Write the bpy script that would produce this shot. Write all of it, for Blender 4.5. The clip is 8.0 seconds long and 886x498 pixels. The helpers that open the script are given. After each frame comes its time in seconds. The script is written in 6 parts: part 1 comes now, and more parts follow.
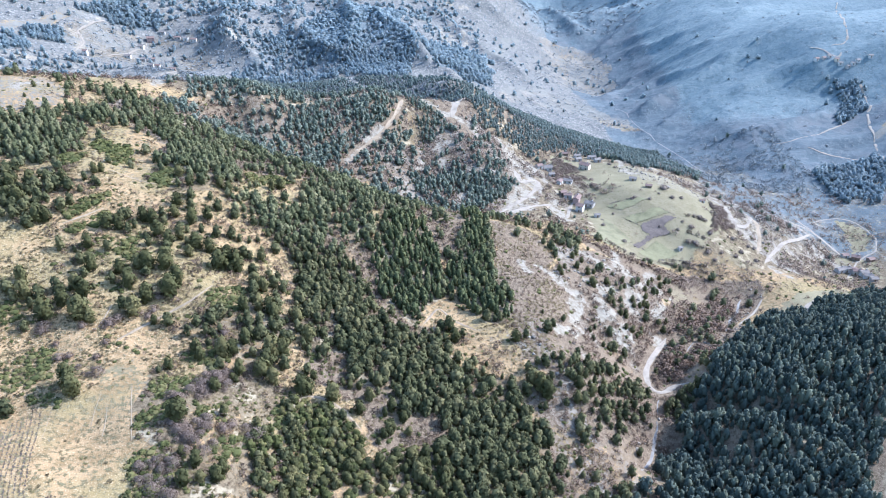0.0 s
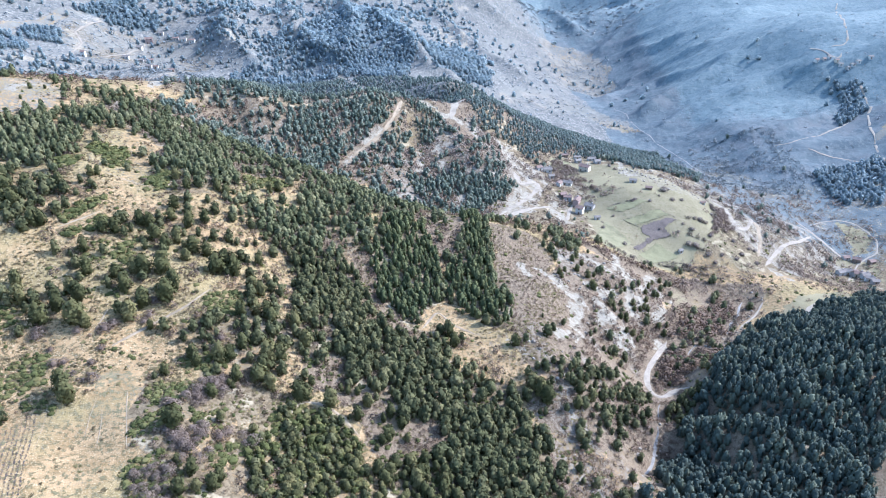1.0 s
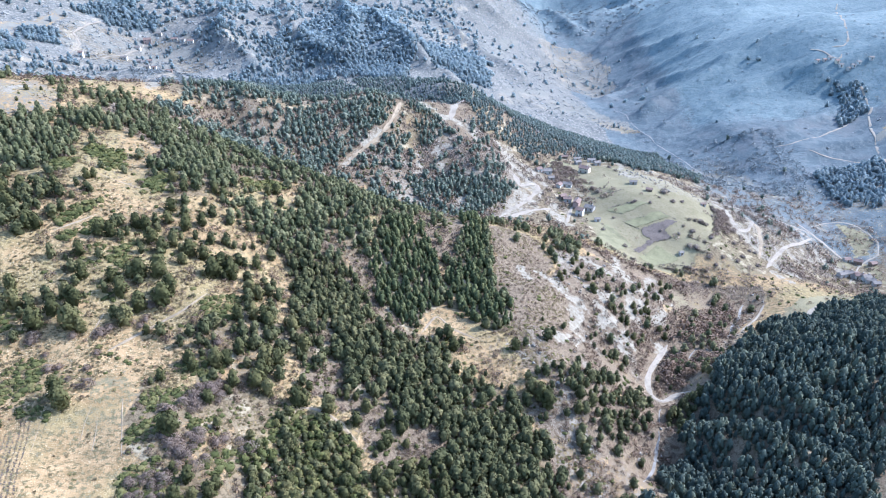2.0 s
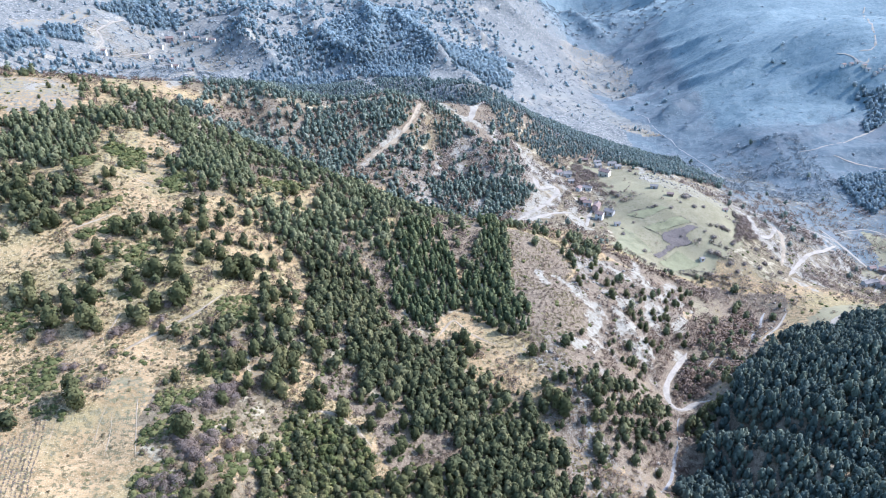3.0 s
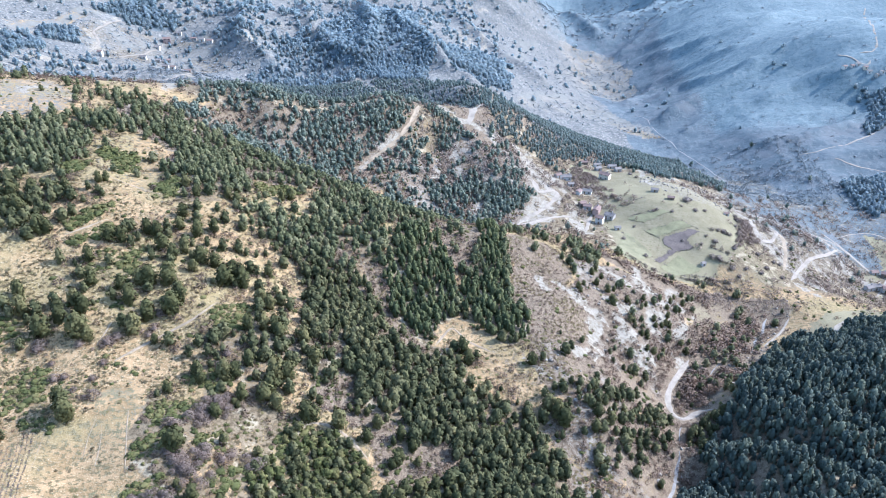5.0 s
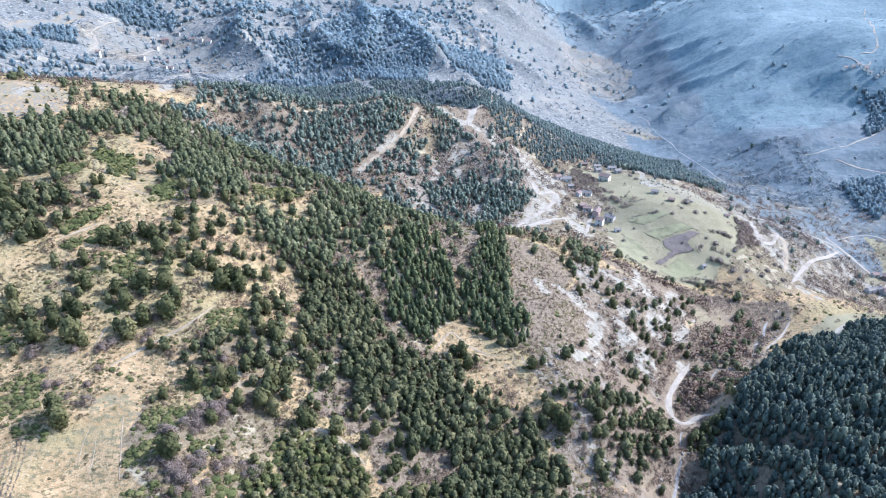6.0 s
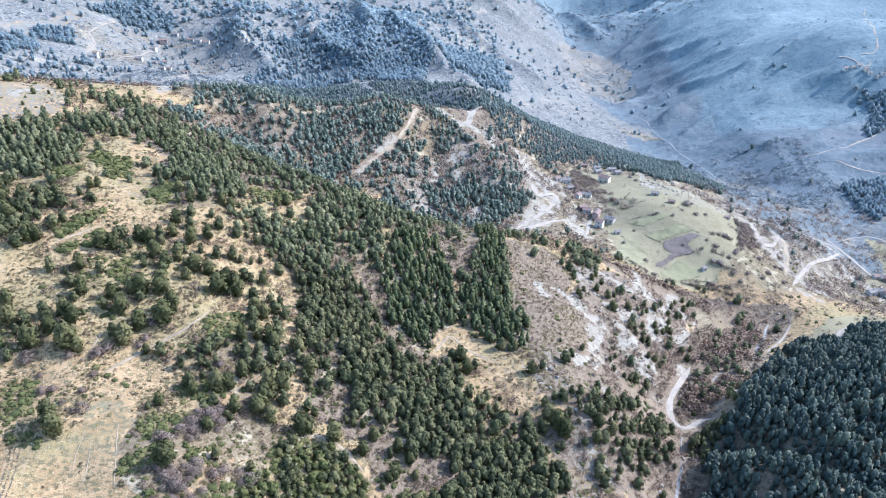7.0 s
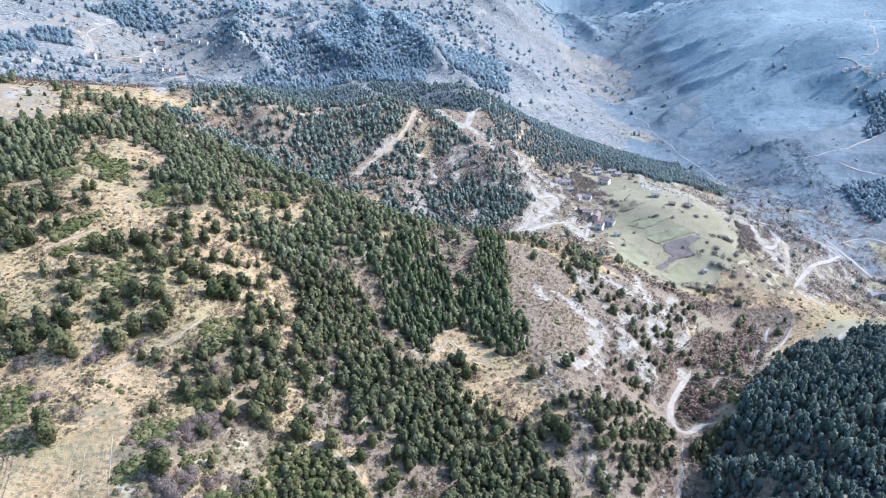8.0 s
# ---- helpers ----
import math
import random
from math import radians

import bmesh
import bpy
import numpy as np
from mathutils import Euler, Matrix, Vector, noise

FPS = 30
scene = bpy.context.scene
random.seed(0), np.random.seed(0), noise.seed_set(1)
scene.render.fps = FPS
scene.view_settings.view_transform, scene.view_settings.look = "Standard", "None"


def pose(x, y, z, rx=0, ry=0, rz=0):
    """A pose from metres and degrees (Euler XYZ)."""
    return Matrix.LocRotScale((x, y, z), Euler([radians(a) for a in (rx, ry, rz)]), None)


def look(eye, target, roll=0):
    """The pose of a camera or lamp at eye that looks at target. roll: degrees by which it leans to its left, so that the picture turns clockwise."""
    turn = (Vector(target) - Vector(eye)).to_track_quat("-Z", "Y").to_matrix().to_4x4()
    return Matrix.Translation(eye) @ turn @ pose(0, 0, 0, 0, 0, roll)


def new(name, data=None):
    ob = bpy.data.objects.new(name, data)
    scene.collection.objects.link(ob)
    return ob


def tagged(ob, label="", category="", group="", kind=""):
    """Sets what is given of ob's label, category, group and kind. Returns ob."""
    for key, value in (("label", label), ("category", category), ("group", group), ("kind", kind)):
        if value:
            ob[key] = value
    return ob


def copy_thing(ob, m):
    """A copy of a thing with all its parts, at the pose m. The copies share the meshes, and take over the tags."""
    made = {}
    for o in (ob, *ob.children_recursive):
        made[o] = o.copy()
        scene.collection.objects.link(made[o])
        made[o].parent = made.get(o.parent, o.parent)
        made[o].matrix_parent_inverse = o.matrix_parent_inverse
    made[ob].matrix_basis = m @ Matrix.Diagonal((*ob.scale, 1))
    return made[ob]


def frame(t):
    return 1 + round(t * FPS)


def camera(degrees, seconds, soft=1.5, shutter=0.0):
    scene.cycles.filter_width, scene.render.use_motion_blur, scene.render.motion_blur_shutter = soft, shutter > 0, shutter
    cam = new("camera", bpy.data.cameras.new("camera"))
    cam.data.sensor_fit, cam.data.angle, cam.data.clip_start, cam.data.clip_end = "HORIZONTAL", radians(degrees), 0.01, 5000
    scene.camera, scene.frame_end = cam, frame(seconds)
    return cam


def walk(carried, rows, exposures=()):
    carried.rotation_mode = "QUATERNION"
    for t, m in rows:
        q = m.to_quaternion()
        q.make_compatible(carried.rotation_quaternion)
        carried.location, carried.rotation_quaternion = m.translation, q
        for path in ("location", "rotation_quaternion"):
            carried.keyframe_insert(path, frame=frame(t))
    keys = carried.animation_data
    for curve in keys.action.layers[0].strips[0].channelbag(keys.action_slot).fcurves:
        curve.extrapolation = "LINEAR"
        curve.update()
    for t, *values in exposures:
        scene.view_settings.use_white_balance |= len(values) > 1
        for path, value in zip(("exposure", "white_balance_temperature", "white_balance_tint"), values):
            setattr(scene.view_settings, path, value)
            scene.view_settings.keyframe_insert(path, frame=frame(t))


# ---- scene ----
# The eye flies level and slowly ahead, looking down over the valley.
cam = camera(61.5, 8.0, soft=0.98)
TILT = -27.5
ROWS = [  # seconds, yaw, pitch, roll
    (0.0, 0.0, -0.052, 0.199), (0.5, -0.024, -0.034, 0.182), (1.0, -0.06, -0.026, 0.167), (1.5, -0.093, -0.022, 0.158),
    (1.8, -0.108, -0.02, 0.15), (2.2, -0.09, -0.017, 0.12), (2.5, 0.2, -0.012, 0.085), (2.65, 0.52, -0.008, 0.065), (2.8, 0.95, -0.005, 0.045),
    (2.9, 1.25, -0.002, 0.035), (3.0, 1.432, -0.001, 0.026), (3.5, 1.432, 0.0, -0.012), (4.0, 1.405, 0.002, -0.04), (4.5, 1.378, 0.003, -0.052),
    (5.2, 1.335, 0.005, -0.085), (6.0, 1.29, 0.009, -0.115), (6.5, 1.259, 0.013, -0.12), (7.0, 1.23, 0.017, -0.123), (7.5, 1.202, 0.03, -0.133),
    (8.0, 1.174, 0.042, -0.135)]


def aim(t, yaw, pitch, roll):
    at = Matrix.Translation((0.069 * t, 2.996 * t, -0.01 * t))
    return at @ pose(0, 0, 0, 0, 0, yaw) @ pose(0, 0, 0, TILT + pitch) @ pose(0, 0, 0, 0, roll) @ pose(0, 0, 0, 90)


walk(cam, [(row[0], aim(*row)) for row in ROWS], [(0.0, 1.6, 5080, 14), (8.0, 1.6, 5080, 14)])

# ---- daylight ----
SUN_AZIMUTH, SUN_HEIGHT = 70.0, 38.0  # degrees clockwise from straight ahead, degrees over the horizon
az, el = radians(SUN_AZIMUTH), radians(SUN_HEIGHT)
to_sun = Vector((math.sin(az) * math.cos(el), math.cos(az) * math.cos(el), math.sin(el)))
sun = new("sun", bpy.data.lights.new("sun", "SUN"))
sun.data.energy, sun.data.angle, sun.data.color = 3.15, radians(0.5), (1.0, 0.91, 0.8)
sun.matrix_world = look((0, 0, 200), Vector((0, 0, 200)) - to_sun)
world = bpy.data.worlds.new("sky")
scene.world = world
world.use_nodes = True
sky = world.node_tree.nodes.new("ShaderNodeTexSky")
sky.sky_type, sky.sun_disc, sky.sun_elevation, sky.sun_rotation = "NISHITA", False, el, az
sky.air_density, sky.dust_density, sky.altitude = 1.8, 2.5, 900.0
world.node_tree.links.new(sky.outputs[0], world.node_tree.nodes["Background"].inputs[0])
world.node_tree.nodes["Background"].inputs[1].default_value = 0.14

# ---- plan: the lie of the land (x, y, z) ----
WEST_BENCH = [  # meadow shoulder of the near spur
    (-117, 159, -147), (-107, 170, -152), (-83, 175, -150), (-63, 172, -158), (-125, 176, -150), (-118, 189, -146), (-70, 193, -156), (-86, 200,
    -152), (-138, 207, -147), (-107, 213, -149), (-128, 224, -142), (-150, 225, -139), (-75, 224, -152), (-104, 227, -148), (-87, 234, -148)]
WEST_RISE = [  # slope that climbs from the meadow to the bald hilltop
    (-148, 249, -132), (-102, 249, -141), (-128, 262, -132), (-166, 264, -123), (-142, 272, -127), (-116, 275, -134), (-179, 288, -119), (-153, 309,
    -118), (-140, 321, -125), (-193, 322, -112), (-156, 351, -117), (-212, 364, -104), (-213, 384, -104), (-202, 384, -106)]
SPUR_FACE = [  # wooded face of the near spur
    (-43, 186, -171), (-19, 191, -180), (-5, 192, -185), (-53, 203, -163), (11, 209, -186), (28, 207, -192), (-31, 218, -170), (-10, 219, -177), (-41,
    228, -166), (-34, 260, -166), (9, 248, -182), (-16, 261, -175), (31, 237, -190), (-54, 250, -157), (-42, 297, -164), (-68, 281, -156), (-84, 270,
    -146), (-3, 270, -179), (21, 271, -181), (-24, 314, -167)]
SPUR_CREST = [  # crest of the near spur, falling towards the stream
    (-106, 304, -131), (-91, 333, -139), (-118, 324, -126), (-105, 365, -139), (-71, 348, -146), (-59, 346, -153), (-36, 337, -155), (-15, 347, -165),
    (5, 361, -170), (32, 359, -176), (17, 356, -173), (62, 400, -197)]
SPUR_FLANK = [  # bare east flank of the spur
    (46, 218, -199), (69, 223, -206), (55, 233, -197), (54, 245, -190), (44, 262, -185), (66, 276, -197), (73, 253, -206), (64, 307, -198), (50, 312,
    -185), (86, 321, -203), (37, 344, -185), (74, 356, -198), (99, 357, -206), (18, 305, -180), (0, 314, -178)]
STREAM = [  # stream bed under the spur
    (89, 241, -221), (89, 256, -214), (106, 286, -223), (114, 324, -225), (129, 333, -225), (117, 347, -220), (151, 383, -236), (162, 356, -236),
    (190, 394, -243)]
EAST_HILL = [  # pine hill across the stream
    (144, 216, -208), (158, 233, -202), (130, 235, -209), (143, 242, -205), (108, 235, -217), (131, 255, -211), (173, 264, -202), (160, 266, -205),
    (105, 256, -221), (126, 272, -215), (134, 279, -213), (151, 299, -217), (201, 318, -211), (175, 317, -218), (189, 326, -216)]
VILLAGE_SHELF = [  # green terrace with the hamlet
    (110, 433, -217), (132, 430, -227), (157, 437, -230), (173, 436, -230), (156, 458, -219), (213, 450, -241), (97, 477, -218), (43, 450, -205), (58,
    489, -207), (134, 499, -211), (110, 514, -215), (181, 521, -220), (208, 528, -236), (216, 499, -234), (82, 549, -216), (147, 573, -221), (117,
    565, -221)]
RIVER_BEND = [  # road loops and river below the terrace
    (236, 395, -239), (208, 401, -238), (273, 469, -265), (271, 502, -256), (252, 508, -244), (304, 509, -268), (323, 635, -268), (244, 676, -270),
    (284, 693, -275)]
BACK_FACE = [  # slope under the back ridge
    (-41, 456, -182), (-60, 467, -176), (-16, 472, -193), (-73, 488, -163), (-47, 494, -172), (14, 485, -198), (30, 502, -192), (15, 515, -184), (-18,
    519, -182), (-100, 471, -157), (-133, 459, -150), (-65, 382, -152), (-88, 393, -150), (-141, 384, -128), (-7, 557, -170), (53, 560, -202), (87,
    600, -214), (7, 601, -188)]
BACK_CREST = [  # back ridge from the bald hilltop down to the river
    (-187, 406, -113), (-168, 428, -121), (-153, 461, -130), (-122, 476, -137), (-99, 511, -148), (-72, 538, -154), (-50, 527, -148), (-24, 563,
    -164), (-24, 556, -161), (-14, 566, -164), (-2, 580, -167), (11, 600, -171), (27, 640, -182), (28, 654, -188), (75, 670, -212), (132, 719, -244), (219, 667, -258)]
FAR_WEST = [  # slope with the far hamlet
    (-365, 645, -144), (-307, 658, -170), (-283, 672, -174), (-245, 696, -180), (-367, 717, -154), (-332, 743, -170), (-435, 785, -135), (-377, 782,
    -153), (-211, 806, -205), (-389, 836, -144), (-160, 826, -213), (-279, 836, -193), (-239, 853, -180), (-335, 864, -184), (-345, 912, -157)]
NORTH_SLOPE = [  # mountain side beyond the back ridge
    (-93, 740, -196), (8, 723, -191), (-168, 882, -195), (-38, 896, -198), (-114, 917, -192), (-39, 788, -203), (-268, 952, -162), (-85, 1042, -184),
    (15, 1050, -218), (-202, 1078, -183), (-142, 1101, -188), (-41, 1202, -205), (76, 883, -244), (136, 1105, -276), (113, 1227, -273), (81, 1337,
    -232)]
RIVER = [  # main river, downstream
    (222, 773, -280), (222, 830, -276), (187, 853, -275), (147, 891, -270), (247, 1075, -308), (243, 1338, -315), (302, 1690, -342), (294, 1996,
    -347)]
EAST_MOUNTAIN = [  # spurred mountain side over the river
    (399, 688, -266), (318, 690, -263), (384, 746, -253), (309, 794, -257), (453, 841, -239), (276, 820, -273), (450, 896, -200), (399, 884, -232),
    (339, 914, -241), (413, 969, -204), (330, 1047, -252), (363, 1226, -251), (431, 1289, -227), (311, 1258, -285), (386, 1604, -278), (629, 1206,
    -219)]
HIDDEN = [  # hollows behind the crests
    (-60, 422, -178), (-30, 425, -194), (4, 428, -199), (-250, 540, -165), (-200, 570, -178), (-130, 610, -190), (-60, 650, -198),
    (-10, 690, -206), (60, 770, -235), (250, 420, -246)]
RIM = [  # heights around the view
    (-230, 150, -120), (-260, 280, -95), (-320, 420, -95), (-420, 560, -110), (-560, 780, -90), (-640, 1050, -70), (-420, 1150, -90),
    (-250, 1350, -120), (0, 1700, -150), (180, 2250, -220), (420, 2700, -300), (560, 1900, -200), (760, 1500, -170), (900, 1150, -150),
    (620, 880, -170), (560, 680, -200), (430, 540, -240), (420, 400, -215), (300, 300, -185), (260, 200, -175), (170, 160, -190), (60, 120, -205),
    (-40, 120, -175), (-120, 90, -150), (-60, -40, -165), (120, 0, -200), (-300, -100, -110), (300, 0, -140), (0, -400, -150),
    (-800, 200, -40), (700, 200, -110), (-900, 1500, -20), (1000, 2200, -120), (-500, 2400, -60)]

# ---- plan: land cover ----
ZONES = {
    'ridge_wood': [(-180, 390), (-165, 422), (-141, 472), (-86, 505), (-45, 521), (-31, 553), (-29, 517), (-62, 455), (-61, 361), (-86, 349), (-101,
        342), (-123, 324), (-139, 348), (-153, 358), (-165, 370)],
    'ridge_dark': [(-132, 456), (-120, 470), (-87, 509), (-33, 543), (-32, 522), (-48, 498), (-64, 475), (-69, 450), (-88, 441), (-102, 391), (-132,
        412)],
    'ridge_near': [(-139, 348), (-130, 369), (-111, 370), (-99, 335), (-101, 316), (-117, 306), (-128, 323)],
    'ridge_stand': [(-28, 550), (-17, 558), (-3, 552), (-2, 535), (-10, 517), (-21, 512), (-23, 531)],
    'rock_slope': [(-63, 458), (-44, 496), (-25, 506), (-6, 542), (29, 572), (46, 555), (50, 498), (36, 433), (17, 440), (-4, 441), (-26, 446), (-54,
        439)],
    'rock_pines': [(-26, 463), (-1, 493), (28, 491), (51, 529), (52, 502), (43, 461), (26, 449), (-21, 452)],
    'pine_northwest': [(-221, 322), (-203, 343), (-203, 353), (-191, 356), (-171, 342), (-163, 321), (-167, 307), (-183, 311), (-212, 305)],
    'pine_clump': [(-185, 360), (-182, 367), (-166, 385), (-156, 359), (-166, 345), (-176, 350)],
    'grove_west': [(-206, 294), (-167, 302), (-156, 293), (-161, 282), (-157, 268), (-183, 250)],
    'hilltop': [(-253, 377), (-226, 410), (-203, 395), (-187, 363), (-193, 355), (-205, 352), (-228, 334)],
    'pasture_up': [(-167, 341), (-156, 354), (-140, 353), (-126, 332), (-128, 310), (-134, 299), (-148, 310), (-159, 316)],
    'rock_band': [(147, 588), (169, 581), (210, 586), (221, 550), (194, 507), (160, 506), (142, 533), (141, 559)],
    'pasture_mid': [(-154, 269), (-141, 288), (-149, 298), (-161, 298), (-157, 309), (-148, 314), (-130, 303), (-115, 298), (-119, 290), (-127, 281),
        (-131, 266), (-137, 261)],
    'pasture_west': [(-181, 246), (-157, 260), (-144, 256), (-143, 243), (-149, 234), (-154, 229), (-171, 227)],
    'grove_bench': [(-142, 251), (-128, 264), (-105, 263), (-96, 243), (-111, 230), (-133, 219), (-150, 219), (-148, 231)],
    'grove_mid': [(-131, 266), (-118, 287), (-115, 298), (-96, 323), (-77, 315), (-71, 298), (-85, 277), (-89, 274), (-106, 259), (-124, 259)],
    'pasture_gap': [(-96, 238), (-84, 273), (-85, 284), (-73, 295), (-72, 277), (-78, 249), (-85, 229), (-101, 222)],
    'pasture_low': [(-164, 212), (-129, 218), (-108, 226), (-88, 218), (-94, 203), (-110, 195), (-111, 186), (-148, 182)],
    'scrub_mid': [(-91, 229), (-77, 244), (-57, 244), (-56, 216), (-65, 199), (-86, 201), (-85, 216)],
    'meadow_field': [(-146, 178), (-120, 182), (-110, 187), (-110, 195), (-98, 202), (-93, 181), (-84, 144), (-120, 137)],
    'scrub_south': [(-96, 199), (-53, 204), (-58, 187), (-56, 154), (-84, 144), (-93, 181)],
    'clearing_south': [(-73, 192), (-62, 201), (-57, 197), (-63, 186), (-71, 175)],
    'pine_top': [(-70, 347), (-40, 441), (-4, 451), (14, 441), (-3, 363), (-31, 339), (-67, 327)],
    'pine_west': [(-91, 316), (-66, 326), (-36, 334), (-32, 322), (-33, 308), (-28, 278), (-16, 267), (-17, 252), (-31, 240), (-50, 230), (-60, 239),
        (-63, 274), (-72, 302)],
    'brown_strip': [(-41, 308), (-33, 308), (-27, 281), (-17, 264), (-21, 259), (-31, 277)],
    'pine_core': [(-31, 343), (-19, 352), (-6, 344), (-1, 318), (-2, 294), (-9, 276), (-16, 267), (-29, 284), (-33, 308), (-29, 324)],
    'pine_core_east': [(8, 374), (21, 439), (23, 352), (24, 331), (27, 303), (34, 281), (29, 275), (17, 280), (3, 293), (-1, 308), (5, 324), (11,
        331)],
    'brown_crest': [(-18, 358), (9, 434), (11, 330), (0, 319), (-3, 341)],
    'pine_south': [(-51, 233), (-24, 259), (-9, 272), (5, 269), (5, 244), (27, 244), (36, 229), (42, 214), (36, 185), (-18, 171), (-22, 206), (-37,
        222), (-50, 227)],
    'brown_gap': [(-50, 230), (-35, 236), (-34, 224), (-36, 212), (-47, 218)],
    'brown_low': [(-33, 214), (-21, 218), (-22, 206), (-13, 207), (-1, 204), (-19, 190), (-28, 202)],
    'green_south': [(-59, 191), (-53, 204), (-36, 209), (-27, 196), (-19, 170), (-56, 154)],
    'tan_east': [(10, 277), (34, 273), (35, 250), (20, 248), (10, 262)],
    'bracken': [(25, 373), (54, 380), (58, 345), (63, 311), (51, 272), (36, 271), (30, 292), (25, 310)],
    'scree_flank': [(59, 376), (91, 392), (132, 401), (123, 362), (111, 333), (90, 285), (84, 296), (67, 306), (61, 330)],
    'scree_low': [(33, 265), (50, 290), (67, 306), (72, 275), (78, 266), (82, 250), (66, 245), (51, 245), (41, 251)],
    'flank_pines': [(61, 418), (81, 411), (78, 379), (62, 380)],
    'gully_pines': [(78, 359), (101, 362), (133, 405), (123, 362), (102, 322), (86, 319), (93, 343)],
    'flank_low': [(34, 250), (51, 245), (68, 245), (86, 236), (73, 195), (40, 187), (38, 227)],
    'scree_top': [(-21, 697), (-8, 698), (17, 608), (29, 572), (15, 545), (-2, 553)],
    'scree_road': [(44, 559), (59, 550), (80, 539), (75, 501), (63, 464), (36, 433), (34, 451), (50, 488), (48, 519)],
    'pine_back': [(34, 688), (119, 834), (199, 811), (232, 766), (239, 629), (195, 605), (147, 610), (90, 587), (65, 565), (39, 590)],
    'east_wood': [(79, 197), (81, 203), (90, 231), (98, 245), (101, 268), (111, 275), (121, 284), (126, 286), (138, 305), (148, 319), (167, 340), (186, 358), (201, 361), (219, 373), (246, 382), (300, 400), (320, 300), (159, 190)],
    'green_shelf': [(96, 425), (93, 484), (107, 510), (87, 558), (90, 581), (122, 582), (210, 537), (201, 476), (165, 437), (160, 425), (110, 416)],
    'ploughed': [(133, 456), (145, 457), (156, 464), (161, 464), (147, 450), (129, 433), (122, 432), (139, 447)],
    'orchard': [(102, 505), (109, 512), (122, 511), (119, 495), (107, 495)],
    'tan_shelf': [(165, 437), (201, 476), (221, 461), (206, 432), (174, 424)],
    'hamlet': [(72, 530), (87, 558), (106, 516), (107, 477), (92, 454), (79, 469), (71, 498)],
    'stream_wood': [(89, 399), (136, 417), (180, 409), (201, 417), (196, 395), (153, 328), (129, 299), (127, 317), (154, 362), (125, 364)],
    'tan_bank': [(140, 397), (155, 406), (161, 372), (142, 328), (126, 335)],
    'east_field': [(199, 394), (246, 408), (249, 390), (211, 366), (167, 322), (164, 334)],
    'river_bank': [(210, 537), (259, 554), (300, 531), (296, 485), (231, 437), (221, 461), (201, 476)],
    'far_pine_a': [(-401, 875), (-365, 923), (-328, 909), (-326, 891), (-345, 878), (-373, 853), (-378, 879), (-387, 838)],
    'far_pine_b': [(-407, 759), (-400, 779), (-372, 766), (-362, 733), (-385, 719)],
    'far_pine_c': [(-145, 1012), (-96, 1076), (-67, 978), (-46, 906), (-41, 854), (-63, 763), (-91, 790), (-127, 861), (-173, 904)],
    'far_field': [(-429, 735), (-403, 816), (-380, 842), (-389, 769), (-410, 717)],
    'far_hamlet': [(-380, 786), (-364, 844), (-336, 881), (-281, 871), (-252, 831), (-268, 719), (-326, 706), (-354, 713)],
    'far_scree': [(-362, 642), (-326, 706), (-266, 728), (-230, 770), (-216, 714), (-277, 672), (-338, 593)],
    'far_pine_d': [(-247, 868), (-194, 891), (-157, 846), (-108, 721), (-142, 483)],
    'river_flats': [(56, 868), (135, 959), (204, 869), (232, 815), (214, 821), (164, 870), (74, 844)],
    'far_bank': [(185, 1360), (270, 1322), (262, 1101), (234, 1076), (148, 1061), (104, 1121)],
    'east_top': [(644, 1318), (723, 1257), (440, 697), (475, 798), (478, 843), (465, 875), (457, 904)],
    'east_pine': [(295, 712), (339, 703), (328, 659), (287, 672)],
    'east_shade': [(361, 672), (426, 684), (430, 676), (377, 575), (323, 605)],
    'far_pine_e': [(-35, 944), (-2, 958), (33, 966), (71, 975), (60, 889), (1, 841), (-18, 874)],
    'east_dell': [(446, 844), (478, 833), (461, 793), (418, 775)],
    'field_east_a': [(287, 487), (300, 497), (311, 493), (299, 480), (290, 479)],
    'field_east_b': [(327, 557), (337, 553), (339, 533), (338, 520), (332, 506), (320, 502), (323, 516)],
    'field_east_c': [(318, 493), (328, 491), (313, 456), (314, 469)],
    'valley_brush': [(100, 333), (132, 364), (174, 404), (178, 389), (153, 330), (121, 286), (105, 267), (95, 241), (76, 230), (82, 254), (90, 276),
        (93, 303)],
    'terrace_a': [(59, 1013), (97, 1241), (127, 1273), (129, 1260), (104, 1197), (79, 993)],
    'terrace_b': [(63, 881), (138, 979), (133, 937), (86, 874)],
    'terrace_c': [(150, 1223), (210, 1312), (276, 1292), (255, 1219), (214, 1205), (163, 1172)],
    'terrace_d': [(126, 883), (157, 954), (172, 950), (208, 873), (227, 847), (202, 843), (159, 873)],
    'terrace_e': [(170, 1129), (230, 1187), (254, 1142), (222, 980), (221, 1128), (179, 1104)],
    'pine_shelf': [(36, 696), (239, 728), (239, 636), (215, 598), (181, 586), (156, 563), (143, 590), (125, 600), (105, 594), (87, 585), (74, 565), (66, 578), (54, 603), (40, 618), (26, 635)],
    'ridge_slope': [(-97, 496), (-73, 519), (-42, 525), (-31, 541), (-37, 517), (-52, 493), (-64, 465), (-66, 439), (-87, 430)],
    'track_clump': [(-46, 499), (-38, 512), (-28, 516), (-29, 505), (-40, 496)],
    'behind_crest': [(-200, 560), (-120, 575), (-40, 600), (10, 660), (60, 770), (-200, 770)],
    'shelf_belt': [(76, 421), (91, 408), (106, 411), (116, 416), (124, 414), (135, 413), (156, 407), (150, 387), (140, 399), (128, 398), (111, 401), (100, 394), (83, 395), (71, 405)],
